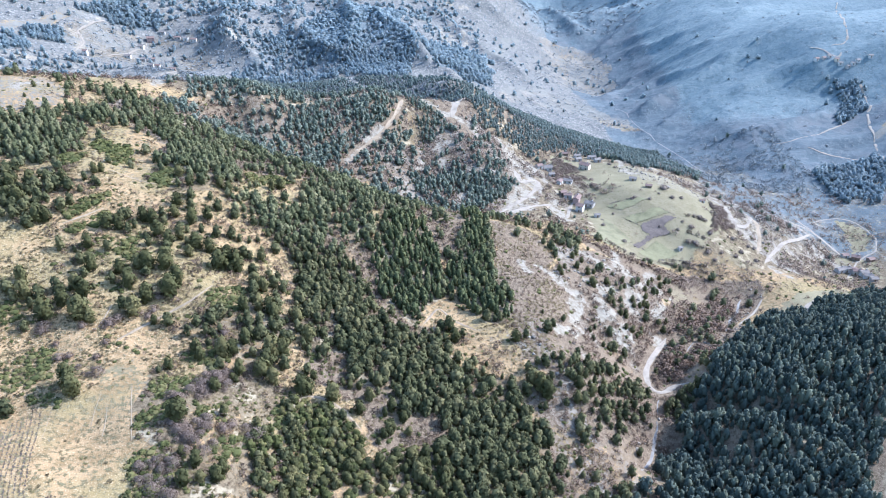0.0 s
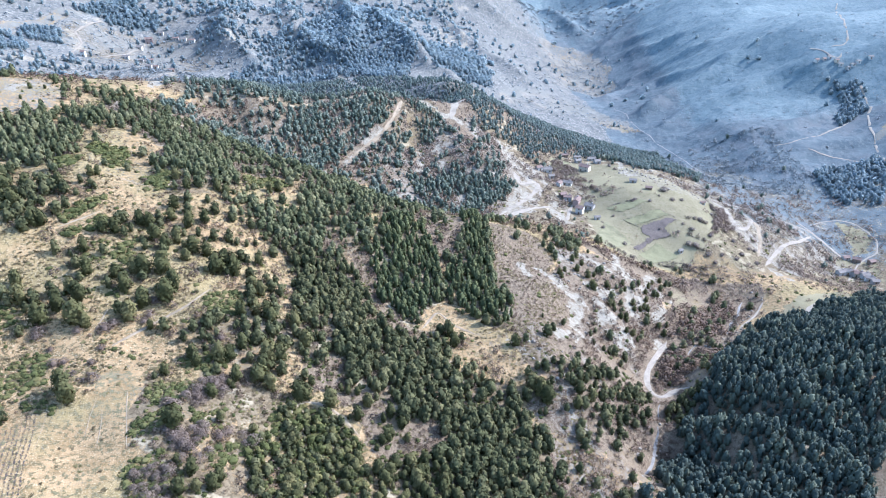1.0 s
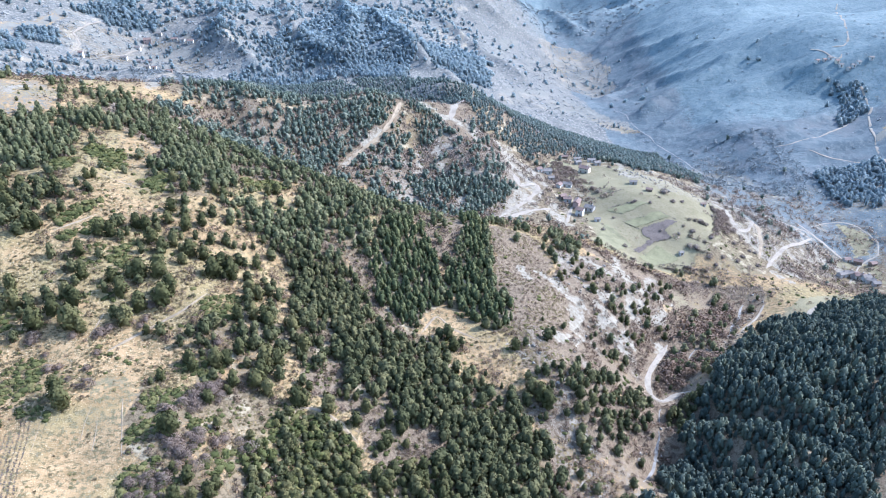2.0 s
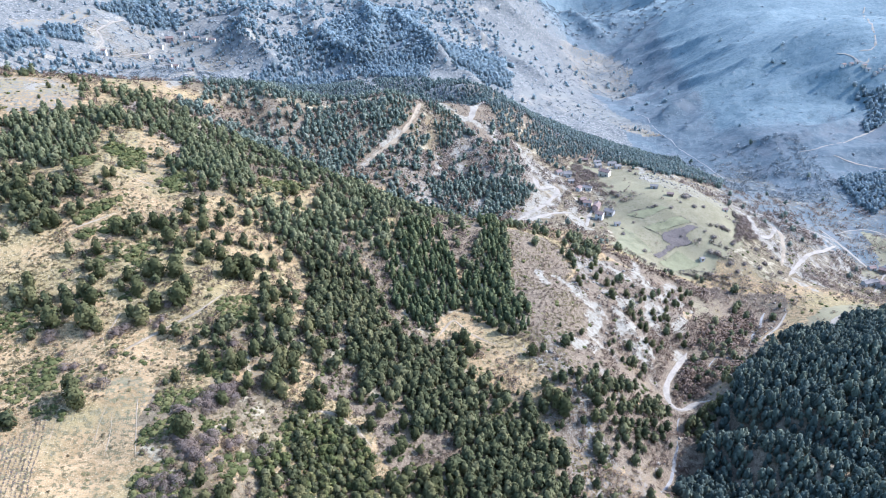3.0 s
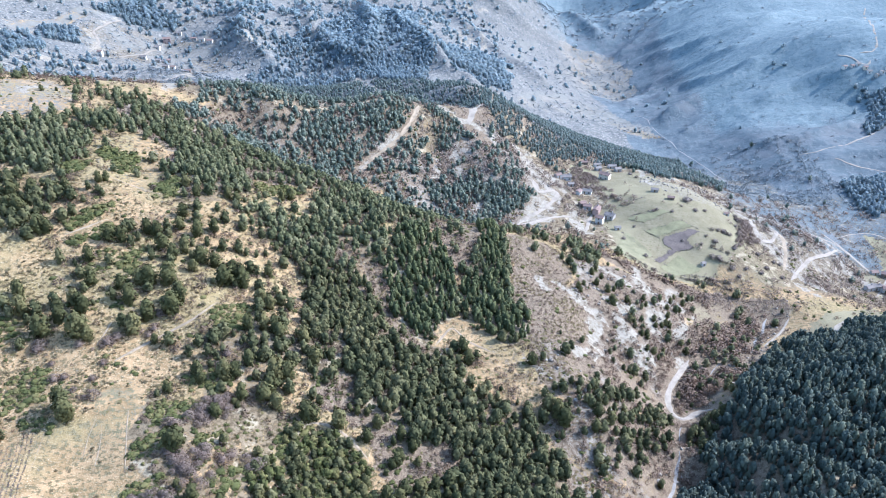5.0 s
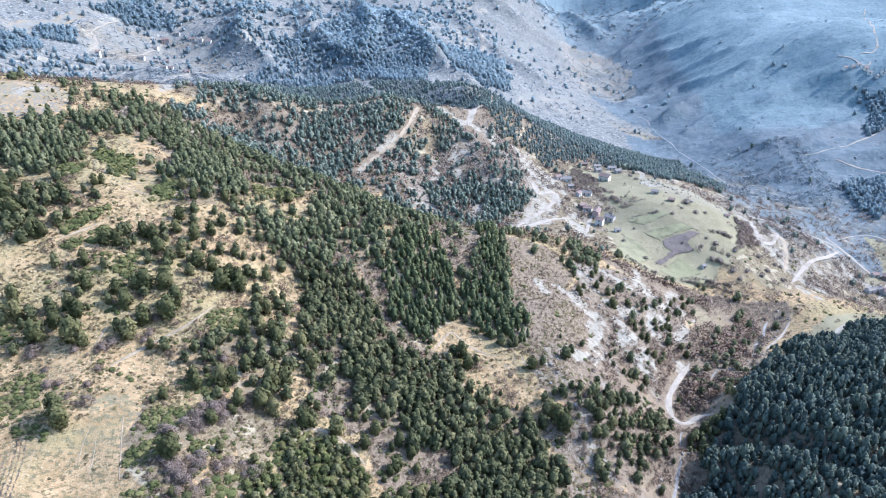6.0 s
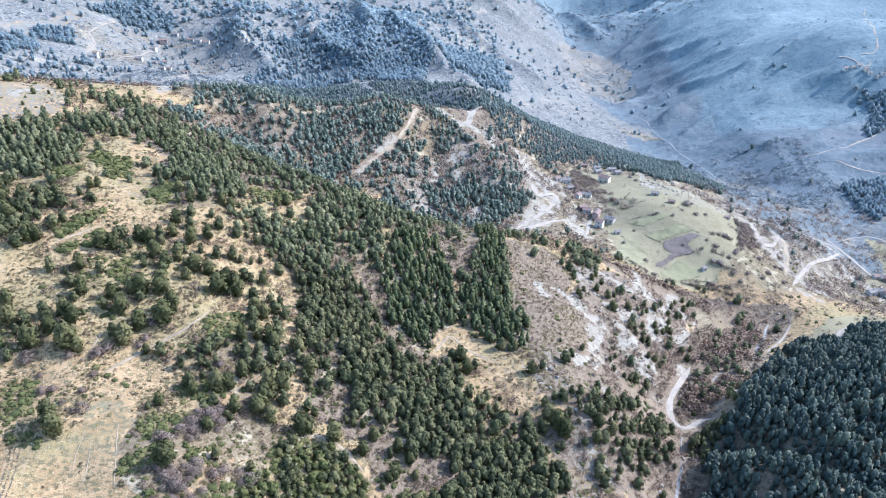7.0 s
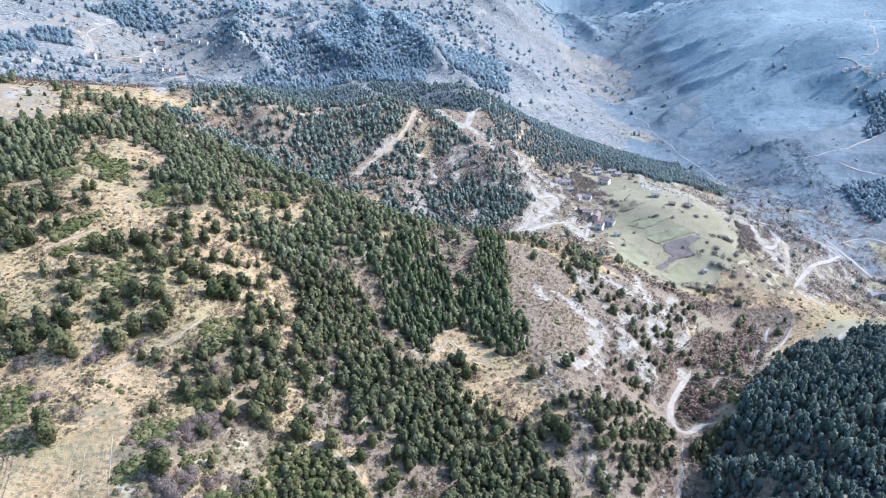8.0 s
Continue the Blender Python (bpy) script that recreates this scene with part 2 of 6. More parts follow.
    'tan_south': [(38, 228), (47, 225), (61, 223), (81, 235), (81, 219), (69, 200), (43, 193), (44, 214)],
    'flank_strip': [(50, 250), (76, 275), (92, 271), (89, 248), (73, 236), (58, 236)],
    'stream_brush': [(113, 326), (136, 355), (171, 388), (167, 360), (142, 316), (121, 288), (108, 283), (105, 292), (106, 306)],
}
ROADS = [  # kind, width, course
    ('road', 3.2, [(117.8, 327.3), (113.0, 319.9), (108.3, 311.4), (103.5, 302.9), (100.3, 297.6), (97.6, 291.5), (96.1, 285.8), (96.0, 279.9), (98.0, 277.0), (101.2, 276.3), (105.2, 278.6), (109.1, 282.7), (112.5, 283.6), (116.1, 282.2)]),
    ('dirt_track', 1.4, [(116.0, 281.8), (119.4, 281.7), (122.2, 281.2)]),
    ('road', 2.2, [(127.2, 296.8), (131.3, 301.9), (137.0, 305.4)]),
    ('gravel_bed', 1.3, [(99.2, 271.6), (97.1, 264.2)]),
    ('gravel_bed', 1.2, [(92.5, 251.7), (90.4, 247.6), (87.1, 238.5), (78.1, 219.4)]),
    ('gravel_bed', 1.3, [(125.2, 315.7), (130.2, 322.1), (133.0, 326.0)]),
    ('dirt_track', 2.6, [(-62.8, 459.9), (-55.7, 480.3), (-44.0, 499.8), (-37.2, 514.6), (-32.2, 531.9), (-30.2, 549.5)]),
    ('road', 2.8, [(218.4, 443.3), (232.6, 464.1), (248.1, 483.7), (267.5, 500.4), (288.4, 523.6)]),
    ('road', 3.6, [(211.1, 538.3), (215.0, 522.3), (210.5, 492.3), (211.0, 481.4), (220.9, 487.7), (230.2, 503.5), (228.6, 512.5)]),
    ('dirt_track', 3, [(227.6, 505.7), (232.6, 498.6), (227.1, 476.5), (217.0, 453.7)]),
    ('road', 3, [(212.3, 541.7), (251.9, 538.5), (292.1, 533.6), (304.5, 502.0)]),
    ('road', 3.5, [(206.0, 359.5), (217.1, 376.7), (230.4, 385.3), (247.7, 392.9)]),
    ('gravel_bed', 1.5, [(156.7, 344.0), (165.0, 359.6), (173.3, 375.3), (180.2, 387.3), (185.6, 395.8)]),
    ('road', 1.7, [(169.1, 357.7), (184.4, 375.0), (197.1, 393.4)]),
    ('dirt_track', 1.2, [(-49.1, 205.2), (-43.2, 208.7), (-36.4, 206.2), (-28.2, 199.4)]),
    ('dirt_track', 1.4, [(-9.1, 268.5), (-2.3, 285.1), (3.8, 276.3), (14.4, 269.9)]),
    ('road', 3, [(-347.1, 697.6), (-359.7, 759.5), (-375.3, 782.3), (-376.1, 824.2), (-374.7, 849.7)]),
    ('road', 3, [(-280.7, 670.2), (-268.0, 681.3), (-262.2, 716.2), (-264.9, 780.4)]),
    ('road', 3, [(-334.0, 731.2), (-329.6, 780.0), (-330.7, 819.8), (-335.9, 859.3)]),
    ('gravel_bed', 1.3, [(218.0, 918.6), (227.4, 838.9), (232.2, 817.9), (244.8, 781.2), (258.7, 683.2)]),
    ('road', 4, [(6.8, 552.3), (17.0, 622.3), (33.6, 676.9)]),
    ('dirt_track', 3, [(-85.3, 524.0), (-69.4, 524.7), (-44.2, 532.9)]),
    ('dirt_track', 0.8, [(-149.9, 308.5), (-137.9, 305.7), (-126.6, 303.4)]),
    ('dirt_track', 0.9, [(-150.3, 265.6), (-143.7, 272.7), (-139.5, 279.4)]),
    ('road', 1.8, [(303.2, 550.9), (316.2, 561.6), (330.3, 564.5), (339.8, 558.3), (342.4, 542.0), (343.0, 525.2), (332.6, 505.7), (322.7, 501.5),
        (312.2, 493.1), (300.9, 477.6), (289.6, 463.7)]),
    ('road', 1.8, [(285.0, 550.4), (292.1, 537.1), (298.3, 522.7), (301.1, 505.3)]),
    ('road', 2.5, [(657.6, 1287.4), (516.3, 1006.3), (487.6, 910.4), (478.0, 899.4), (463.5, 898.2)]),
    ('road', 2.5, [(443.4, 913.2), (446.1, 896.0), (455.0, 883.5), (465.4, 875.9), (469.8, 884.2)]),
    ('road', 2.5, [(474.2, 850.4), (475.0, 825.1), (470.5, 796.3), (460.3, 782.1), (444.7, 741.1), (427.5, 677.6)]),
    ('road', 1.8, [(337.6, 723.2), (354.6, 723.1), (394.9, 746.3), (437.2, 774.2)]),
    ('road', 1.8, [(367.0, 710.4), (394.3, 702.3), (411.7, 695.9), (424.7, 682.4)]),
    ('dirt_track', 0.5, [(-107.9, 188.0), (-107.7, 183.6), (-107.7, 180.3), (-105.8, 171.4)]),
    ('dirt_track', 0.45, [(-105.4, 185.1), (-103.6, 180.6), (-101.5, 171.3), (-100.9, 167.9)]),
    ('dirt_track', 0.5, [(-100.0, 191.9), (-98.2, 186.0), (-91.5, 167.5)]),
    ('dirt_track', 0.4, [(-120.5, 181.4), (-119.2, 174.6), (-116.7, 165.5)]),
    ('dirt_track', 1.1, [(-88.8, 248.3), (-93.3, 238.4), (-99.4, 232.4), (-106.6, 225.7), (-113.3, 214.3)]),
    ('dirt_track', 0.9, [(-120.0, 230.4), (-120.5, 224.3), (-120.9, 218.9)]),
    ('road', 3.2, [(52.5, 511.8), (55.2, 494.6), (68.7, 508.9), (70.9, 502.3), (59.0, 478.2), (44.5, 455.6), (35.9, 436.1)]),
    ('road', 3.2, [(35.9, 436.1), (48.8, 449.1), (63.0, 467.5), (76.7, 475.9)]),
    ('road', 2.6, [(83.4, 453.3), (89.3, 478.5), (93.4, 488.6)]),
]
HOUSES = [  # place, length, width, wall height, turn, wash
    (114, 560, 8.0, 5.6, 4.4, -35, 'cream'), (112, 580, 4.8, 3.6, 2.4, 20, 'grey'), (113, 591, 5.6, 3.2, 2.2, 10, 'white'), (125, 590, 6.4, 4.0, 2.4,
    5, 'white'), (128, 581, 4.8, 4.0, 2.6, 15, 'grey'), (102, 590, 5.6, 3.2, 2.1, 0, 'brown'), (82, 545, 6.4, 4.8, 3.4, 0, 'white'), (75, 543, 4.8,
    4.0, 2.8, 30, 'white'), (83, 530, 4.0, 3.2, 2.2, 10, 'grey'), (87, 516, 4.8, 3.6, 2.4, 60, 'white'), (94, 520, 6.4, 4.0, 2.6, -20, 'white'), (90,
    493, 5.6, 4.0, 2.9, -10, 'grey'), (87, 497, 4.8, 3.2, 2.4, 30, 'brown'), (96, 489, 7.2, 4.0, 3.7, 65, 'red'), (96, 475, 4.8, 4.8, 4.8, -30,
    'white'), (104, 482, 6.4, 4.8, 3.0, -35, 'grey'), (106, 464, 3.6, 2.6, 1.9, 10, 'white'), (142, 517, 5.2, 3.2, 2.2, -15, 'grey'), (150, 502, 4.4,
    2.8, 1.9, -15, 'brown'), (157, 437, 2.6, 2.1, 1.8, 20, 'white'), (192, 505, 3.2, 2.4, 1.9, 0, 'white')]
FAR_HOUSES = [  # place, length, width, wall height, turn, wash
    (-333, 865, 8.0, 6.4, 4.8, 20, 'red'), (-334, 837, 5.6, 4.8, 3.2, 0, 'white'), (-306, 876, 6.4, 4.0, 2.8, 10, 'grey'), (-296, 874, 5.6, 4.0, 2.9,
    0, 'white'), (-307, 767, 4.8, 4.0, 2.8, 15, 'grey'), (-305, 775, 4.8, 4.0, 2.8, 5, 'white'), (-306, 791, 4.8, 4.0, 2.8, 20, 'grey'), (-293, 749,
    5.6, 4.0, 2.6, 0, 'grey'), (-288, 754, 4.8, 3.2, 2.4, 0, 'white'), (-270, 745, 5.6, 4.0, 2.6, 10, 'brown'), (-320, 763, 6.4, 4.0, 2.8, 0,
    'white'), (-339, 714, 4.0, 4.0, 4.8, 0, 'white'), (-285, 868, 6.4, 4.8, 3.2, 0, 'white'), (-325, 884, 5.6, 4.0, 2.8, 0, 'grey')]
VILLAGE_HOUSES = [  # place, length, width, wall height, turn, wash
    (290, 475, 5.8, 4.3, 2.9, 20, 'white'), (296, 477, 5.8, 4.3, 3.2, -10, 'white'), (300, 475, 5.0, 4.3, 2.9, 30, 'grey'), (302, 473, 6.5, 4.3, 3.2,
    -15, 'cream'), (305, 470, 5.8, 4.3, 2.9, 10, 'white'), (305, 464, 5.8, 4.3, 2.9, -20, 'white'), (305, 457, 5.0, 3.6, 2.5, 0, 'grey'), (313, 497,
    5.8, 4.3, 2.9, -30, 'brown'), (322, 493, 5.0, 3.6, 2.3, 20, 'brown'), (306, 500, 5.0, 3.6, 2.2, 10, 'white')]
UPPER_HOUSES = [  # place, length, width, wall height, turn, wash
    (438, 875, 4.8, 3.8, 2.4, 20, 'white'), (454, 878, 4.8, 3.8, 2.4, 0, 'white'), (460, 872, 4.8, 3.4, 2.4, 10, 'cream'), (463, 867, 4.8, 3.4, 2.4,
    -10, 'white'), (470, 862, 4.8, 3.4, 2.4, 30, 'grey'), (476, 864, 4.8, 3.8, 2.4, 0, 'white'), (482, 866, 4.8, 3.8, 2.4, 10, 'white'), (497, 869,
    4.8, 3.8, 2.4, 0, 'white'), (447, 876, 4.3, 3.4, 2.2, 15, 'grey')]
BROOM_PATCHES = [  # close olive green bushes
    [(-158, 334), (-148, 338), (-142, 326), (-150, 314), (-155, 323)],
    [(-154, 270), (-143, 291), (-140, 287), (-149, 267)],
    [(-151, 259), (-137, 281), (-135, 275), (-137, 266)],
    [(-169, 306), (-170, 312), (-161, 319), (-160, 307)],
    [(-98, 344), (-80, 351), (-79, 343), (-95, 335)],
    [(-133, 309), (-125, 324), (-119, 306), (-127, 300)],
    [(-128, 258), (-121, 271), (-117, 261), (-120, 252)],
    [(-142, 204), (-134, 209), (-125, 194), (-132, 192)],
    [(-133, 185), (-123, 189), (-117, 182), (-127, 181)],
    [(-95, 197), (-82, 200), (-82, 189), (-91, 186)],
    [(-94, 181), (-86, 186), (-84, 177), (-92, 172)],
    [(-90, 163), (-81, 169), (-76, 148), (-85, 146)],
    [(-80, 185), (-72, 194), (-70, 182), (-77, 179)],
    [(-90, 244), (-77, 253), (-75, 239), (-86, 234)],
    [(-165, 222), (-148, 225), (-148, 219), (-162, 215)],
    [(-69, 173), (-63, 178), (-60, 171), (-66, 165)],
    [(-58, 197), (-50, 206), (-47, 195), (-56, 188)],
    [(-46, 202), (-31, 203), (-28, 196), (-43, 193)],
    [(-162, 328), (-161, 339), (-157, 337), (-156, 323)],
    [(-151, 192), (-136, 198), (-129, 190), (-146, 184)],
    [(-90, 212), (-75, 221), (-73, 211), (-86, 205)],
]
OPENINGS = [  # brown gaps in the near pine wood
    [(-41, 310), (-34, 309), (-30, 290), (-29, 278), (-20, 269), (-15, 264), (-23, 259), (-30, 271), (-35, 284), (-41, 301)],
    [(-55, 313), (-48, 316), (-48, 302), (-53, 301)],
    [(-46, 294), (-39, 296), (-39, 283), (-44, 284)],
    [(-44, 331), (-36, 334), (-37, 325), (-42, 323)],
    [(-51, 226), (-41, 234), (-35, 229), (-37, 218), (-45, 216), (-49, 219)],
    [(-35, 214), (-27, 221), (-18, 217), (-17, 206), (-20, 201), (-26, 203), (-31, 208)],
    [(-17, 206), (-11, 211), (-0, 214), (1, 206), (-6, 197), (-16, 197)],
    [(-21, 225), (-15, 228), (-16, 220), (-20, 219)],
    [(-3, 231), (2, 234), (2, 226), (-2, 225)],
    [(6, 231), (14, 237), (12, 227), (7, 225)],
]
BARE_PATCHES = [  # purple-grey leafless thickets
    [(203, 507), (224, 534), (204, 483), (208, 477), (180, 453), (189, 469)],
    [(110, 515), (119, 513), (116, 498), (108, 499)],
    [(88, 579), (104, 568), (109, 534), (113, 523), (99, 527), (86, 519)],
    [(-82, 174), (-73, 181), (-67, 171), (-73, 162), (-79, 165)],
    [(-63, 184), (-56, 181), (-60, 172)],
    [(-83, 202), (-73, 206), (-72, 195), (-80, 189)],
    [(-90, 189), (-83, 192), (-82, 185), (-88, 184)],
    [(-121, 197), (-114, 204), (-109, 196), (-118, 192)],
    [(-86, 160), (-78, 162), (-74, 149), (-82, 147)],
    [(-142, 216), (-138, 218), (-136, 214), (-140, 213)],
    [(-123, 221), (-116, 226), (-115, 220), (-120, 217)],
]
LONE_TREES = [(-153, 235, 6.0), (-149, 228, 7.2), (-140, 221, 7.8), (-136, 227, 7.2), (-128, 222, 8.4), (-124, 221, 5.4), (-130, 232, 7.2), (-134,
    235, 6.0), (-117, 240, 6.6), (-112, 228, 7.2), (-109, 235, 7.2), (-102, 239, 8.4), (-101, 245, 7.2), (-107, 252, 7.8), (-113, 250, 7.2), (-116,
    249, 6.0), (-122, 245, 5.4), (-89, 260, 7.8), (-87, 266, 7.2), (-83, 263, 8.4), (-75, 257, 5.4), (-71, 254, 6.0), (-100, 269, 6.6), (-95, 269,
    6.0), (-101, 262, 4.8), (-107, 272, 6.0), (-110, 266, 6.0), (-115, 271, 6.6), (-137, 256, 6.0), (-132, 245, 6.6), (-106, 284, 6.6), (-113, 285,
    5.4)]
MORE_TREES = [(-123, 278, 6.0), (-120, 278, 6.0), (-130, 269, 6.0), (-134, 268, 6.0), (-151, 302, 4.5), (-149, 304, 4.0), (-62, 220, 7.8), (-58, 222,
    7.2), (-77, 214, 7.2), (-74, 216, 6.0), (-66, 241, 6.6), (-64, 239, 6.0), (-70, 241, 6.6), (-77, 278, 4.8), (-81, 177, 7.2), (-81, 180, 6.0),
    (-119, 190, 7.2), (-116, 186, 7.2), (-170, 273, 7.2), (-174, 274, 6.0), (-159, 264, 6.6), (-178, 284, 6.6), (-172, 288, 6.0), (-160, 291, 6.0),
    (-156, 265, 6.0), (-119, 314, 5.0), (-113, 308, 5.0), (-102, 316, 5.0), (-98, 315, 5.0), (-83, 335, 5.0), (-80, 339, 5.0), (-114, 293, 5.4)]
FLANK_TREES = [(-101, 290, 6.0), (-213, 384, 3.0), (-177, 383, 2.6), (-209, 366, 2.0), (-208, 389, 2.0), (-75, 238, 6.0), (-71, 222, 6.0), (-86, 213,
    5.4), (-84, 210, 4.8), (-70, 207, 5.4), (-63, 209, 6.6), (-62, 213, 7.2), (-59, 207, 6.0), (-49, 207, 7.2), (-47, 208, 6.0), (-39, 208, 7.2),
    (-75, 196, 4.8), (-104, 226, 3.6), (-92, 203, 4.2), (-51, 233, 6.6), (-56, 241, 6.6), (5, 261, 6.0), (3, 268, 6.0), (31, 265, 5.4), (39, 241,
    7.2), (42, 238, 7.8), (36, 243, 6.6), (56, 245, 5.4), (61, 245, 5.4), (54, 238, 5.4), (78, 350, 4.5), (79, 339, 5.2)]
EXTRA_TREES = [(82, 354, 2.9), (79, 343, 3.4), (88, 347, 3.9), (89, 346, 3.1), (98, 354, 3.7), (99, 351, 2.9), (75, 371, 3.4), (72, 365, 3.9), (77,
    364, 3.1), (73, 355, 3.7), (65, 349, 2.9), (62, 339, 3.4), (61, 342, 3.9), (114, 362, 3.1), (119, 374, 3.7), (124, 384, 2.9), (112, 353, 3.4), (109,
    345, 3.9), (106, 342, 3.1), (111, 345, 3.7), (110, 340, 2.9), (132, 395, 3.4), (128, 380, 3.9), (123, 368, 3.1), (102, 343, 3.7), (102, 339, 2.9),
    (88, 329, 3.4), (86, 329, 3.9), (88, 326, 3.1), (94, 325, 3.7), (94, 323, 2.9), (91, 323, 3.4), (115, 335, 3.9), (120, 338, 3.1), (117, 331, 3.7),
    (98, 314, 2.9), (102, 321, 3.4), (96, 316, 3.9), (92, 314, 3.1)]
PALE_RUNS = [  # width and course of bare pale soil
    (5.7, [(76, 385), (80, 377), (86, 374), (89, 371)]),
    (7.8, [(57, 336), (60, 326), (67, 325), (70, 319), (68, 315)]),
    (4.2, [(60, 315), (70, 318)]),
    (3.8, [(69, 315), (63, 303), (55, 286), (51, 279)]),
    (3.9, [(82, 337), (93, 346)]),
    (4.5, [(78, 343), (83, 334)]),
    (6.5, [(80, 327), (84, 321), (90, 317), (92, 311)]),
    (4.8, [(79, 315), (83, 310), (87, 304), (90, 302)]),
    (4.2, [(107, 404), (105, 385), (105, 375), (103, 361)]),
    (4.1, [(94, 365), (104, 388)]),
    (3.3, [(104, 363), (101, 352), (99, 342), (99, 335), (104, 335)]),
    (4.9, [(128, 398), (119, 378), (111, 361), (106, 344)]),
    (2.2, [(128, 385), (121, 363)]),
    (3.6, [(132, 372), (124, 355), (115, 341)]),
    (5.4, [(111, 321), (115, 327), (114, 319)]),
    (2.6, [(38, 341), (42, 332), (45, 330)]),
    (3.2, [(50, 340), (54, 338)]),
    (2.5, [(56, 371), (61, 370), (67, 363)]),
    (2.5, [(67, 306), (66, 297), (61, 282)]),
    (2.6, [(28, 270), (32, 265), (34, 261)]),
    (6.5, [(-16, 568), (-4, 556), (8, 555), (21, 552), (25, 551)]),
    (4, [(33, 703), (21, 619), (10, 569)]),
    (5.2, [(-1, 534), (-2, 522), (-4, 511), (2, 494)]),
    (3.7, [(2, 531), (8, 515)]),
    (6.3, [(-63, 463), (-56, 478), (-49, 493), (-42, 506)]),
    (6.3, [(46, 557), (53, 564), (50, 540), (55, 529)]),
    (4.8, [(42, 451), (50, 481), (57, 496), (67, 506)]),
    (3.4, [(56, 480), (66, 495)]),
    (2.6, [(-17, 506), (-18, 495), (-12, 489)]),
    (2.0, [(-21, 482), (-9, 491)]),
    (4.3, [(19, 495), (28, 491)]),
    (2.9, [(34, 495), (41, 498)]),
    (4.1, [(10, 455), (15, 470)]),
    (2.3, [(17, 515), (21, 511)]),
    (2.7, [(27, 527), (29, 523)]),
    (1.9, [(-39, 482), (-36, 475)]),
    (2.7, [(-31, 465), (-27, 459)]),
    (3, [(69, 497), (52, 467)]),
    (4, [(80, 487), (77, 457), (82, 448)]),
    (5, [(147, 588), (145, 554), (148, 540)]),
    (5, [(214, 487), (219, 460)]),
    (9, [(222, 434), (225, 425)]),
    (6, [(256, 482), (271, 486)]),
    (4, [(-220, 372), (-219, 386), (-217, 396)]),
    (9, [(-97, 1157), (-88, 1096), (-78, 1030)]),
    (7, [(-2, 1105), (4, 995)]),
    (7, [(13, 1131), (13, 1010)]),
    (7, [(30, 1175), (31, 1019)]),
    (12, [(-2, 1281), (18, 1263), (49, 1286)]),
    (9, [(-244, 862), (-222, 843)]),
    (8, [(-111, 808), (-90, 739), (-72, 719)]),
    (9, [(-362, 635), (-344, 650), (-328, 665)]),
    (9, [(-177, 453), (-259, 719)]),
    (9, [(-380, 813), (-378, 844), (-376, 857)]),
    (8, [(-379, 779), (-365, 761), (-352, 733)]),
    (9, [(222, 436), (224, 427)]),
    (7, [(281, 500), (280, 487)]),
    (6, [(264, 493), (270, 487)]),
    (9, [(78, 471), (79, 454), (83, 451)]),
]
HEDGES = [  # courses of leafless hedges
    [(145, 425), (158, 425), (170, 424)],
    [(104, 423), (117, 416), (137, 421), (159, 422), (179, 415)],
    [(166, 452), (177, 448)],
    [(168, 468), (183, 470)],
    [(166, 441), (178, 438)],
    [(201, 512), (193, 473)],
    [(176, 396), (174, 375), (150, 328)],
]
FIELDS = [  # worked strips on the green shelf
    [(135.0, 456.2), (154.7, 464.8), (160.4, 463.2), (150.0, 455.1), (153.3, 449.4), (140.2, 444.6), (127.4, 431.5), (124.2, 432.4), (138.3, 446.6), (133.8, 450.1)],
    [(123.8, 462.0), (150.1, 473.0), (157.0, 468.0), (130.9, 456.5)],
    [(98.3, 429.3), (110.9, 459.0), (124.2, 435.9), (104.7, 416.0)],
    [(126.2, 426.5), (142.2, 441.9), (155.7, 432.7), (135.1, 421.8)],
    [(83.1, 553.4), (92.9, 580.7), (104.5, 577.5), (94.7, 556.5)],
    [(114.5, 479.0), (138.3, 485.8), (144.1, 482.3), (125.0, 472.2)],
]
BANKS = [  # rough banks between the strips
    [(116.1, 481.6), (127.2, 483.9), (138.3, 485.8)],
    [(117.2, 479.1), (127.9, 481.7), (138.4, 484.4)],
    [(123.9, 462.6), (137.1, 467.0), (151.4, 473.7)],
    [(130.0, 457.5), (138.5, 461.0), (148.4, 465.3)],
    [(150.2, 473.6), (155.6, 468.9), (160.3, 465.9)],
    [(124.0, 461.3), (130.0, 457.5), (134.6, 454.2)],
    [(107.7, 460.3), (114.5, 445.1), (123.9, 434.6)],
    [(117.1, 502.3), (126.5, 501.9), (132.5, 504.3)],
    [(123.7, 430.3), (139.5, 446.7)],
    [(140.2, 444.6), (153.3, 449.4)],
    [(130.2, 432.5), (140.1, 425.3), (145.9, 423.6)],
    [(146.9, 427.6), (156.9, 427.1), (164.9, 424.5)],
    [(166.0, 451.1), (175.5, 446.7)],
]
BARE_SHRUBS = [(-118, 221, 3.5), (-116, 224, 3), (-139, 215, 3), (-116, 204, 2.4), (-116, 212, 2.2), (-128, 203, 3), (-125, 204, 2.6), (-126, 218, 3),
    (-132, 210, 1.8), (-106, 231, 3.2), (-107, 228, 2.6), (-106, 237, 3), (-79, 224, 3.5), (-80, 218, 3.2), (-85, 187, 2.6), (-79, 193, 3.4), (-77,
    197, 3), (-75, 201, 3.4), (-74, 205, 3), (-82, 175, 3.2), (-78, 173, 3.4), (-68, 178, 3.2), (-66, 181, 3)]
DAMP = [(-108.7, 197.8), (-103.9, 198.4), (-96.5, 198.0), (-100.5, 195.2), (-104.3, 193.0), (-107.7, 191.5)]
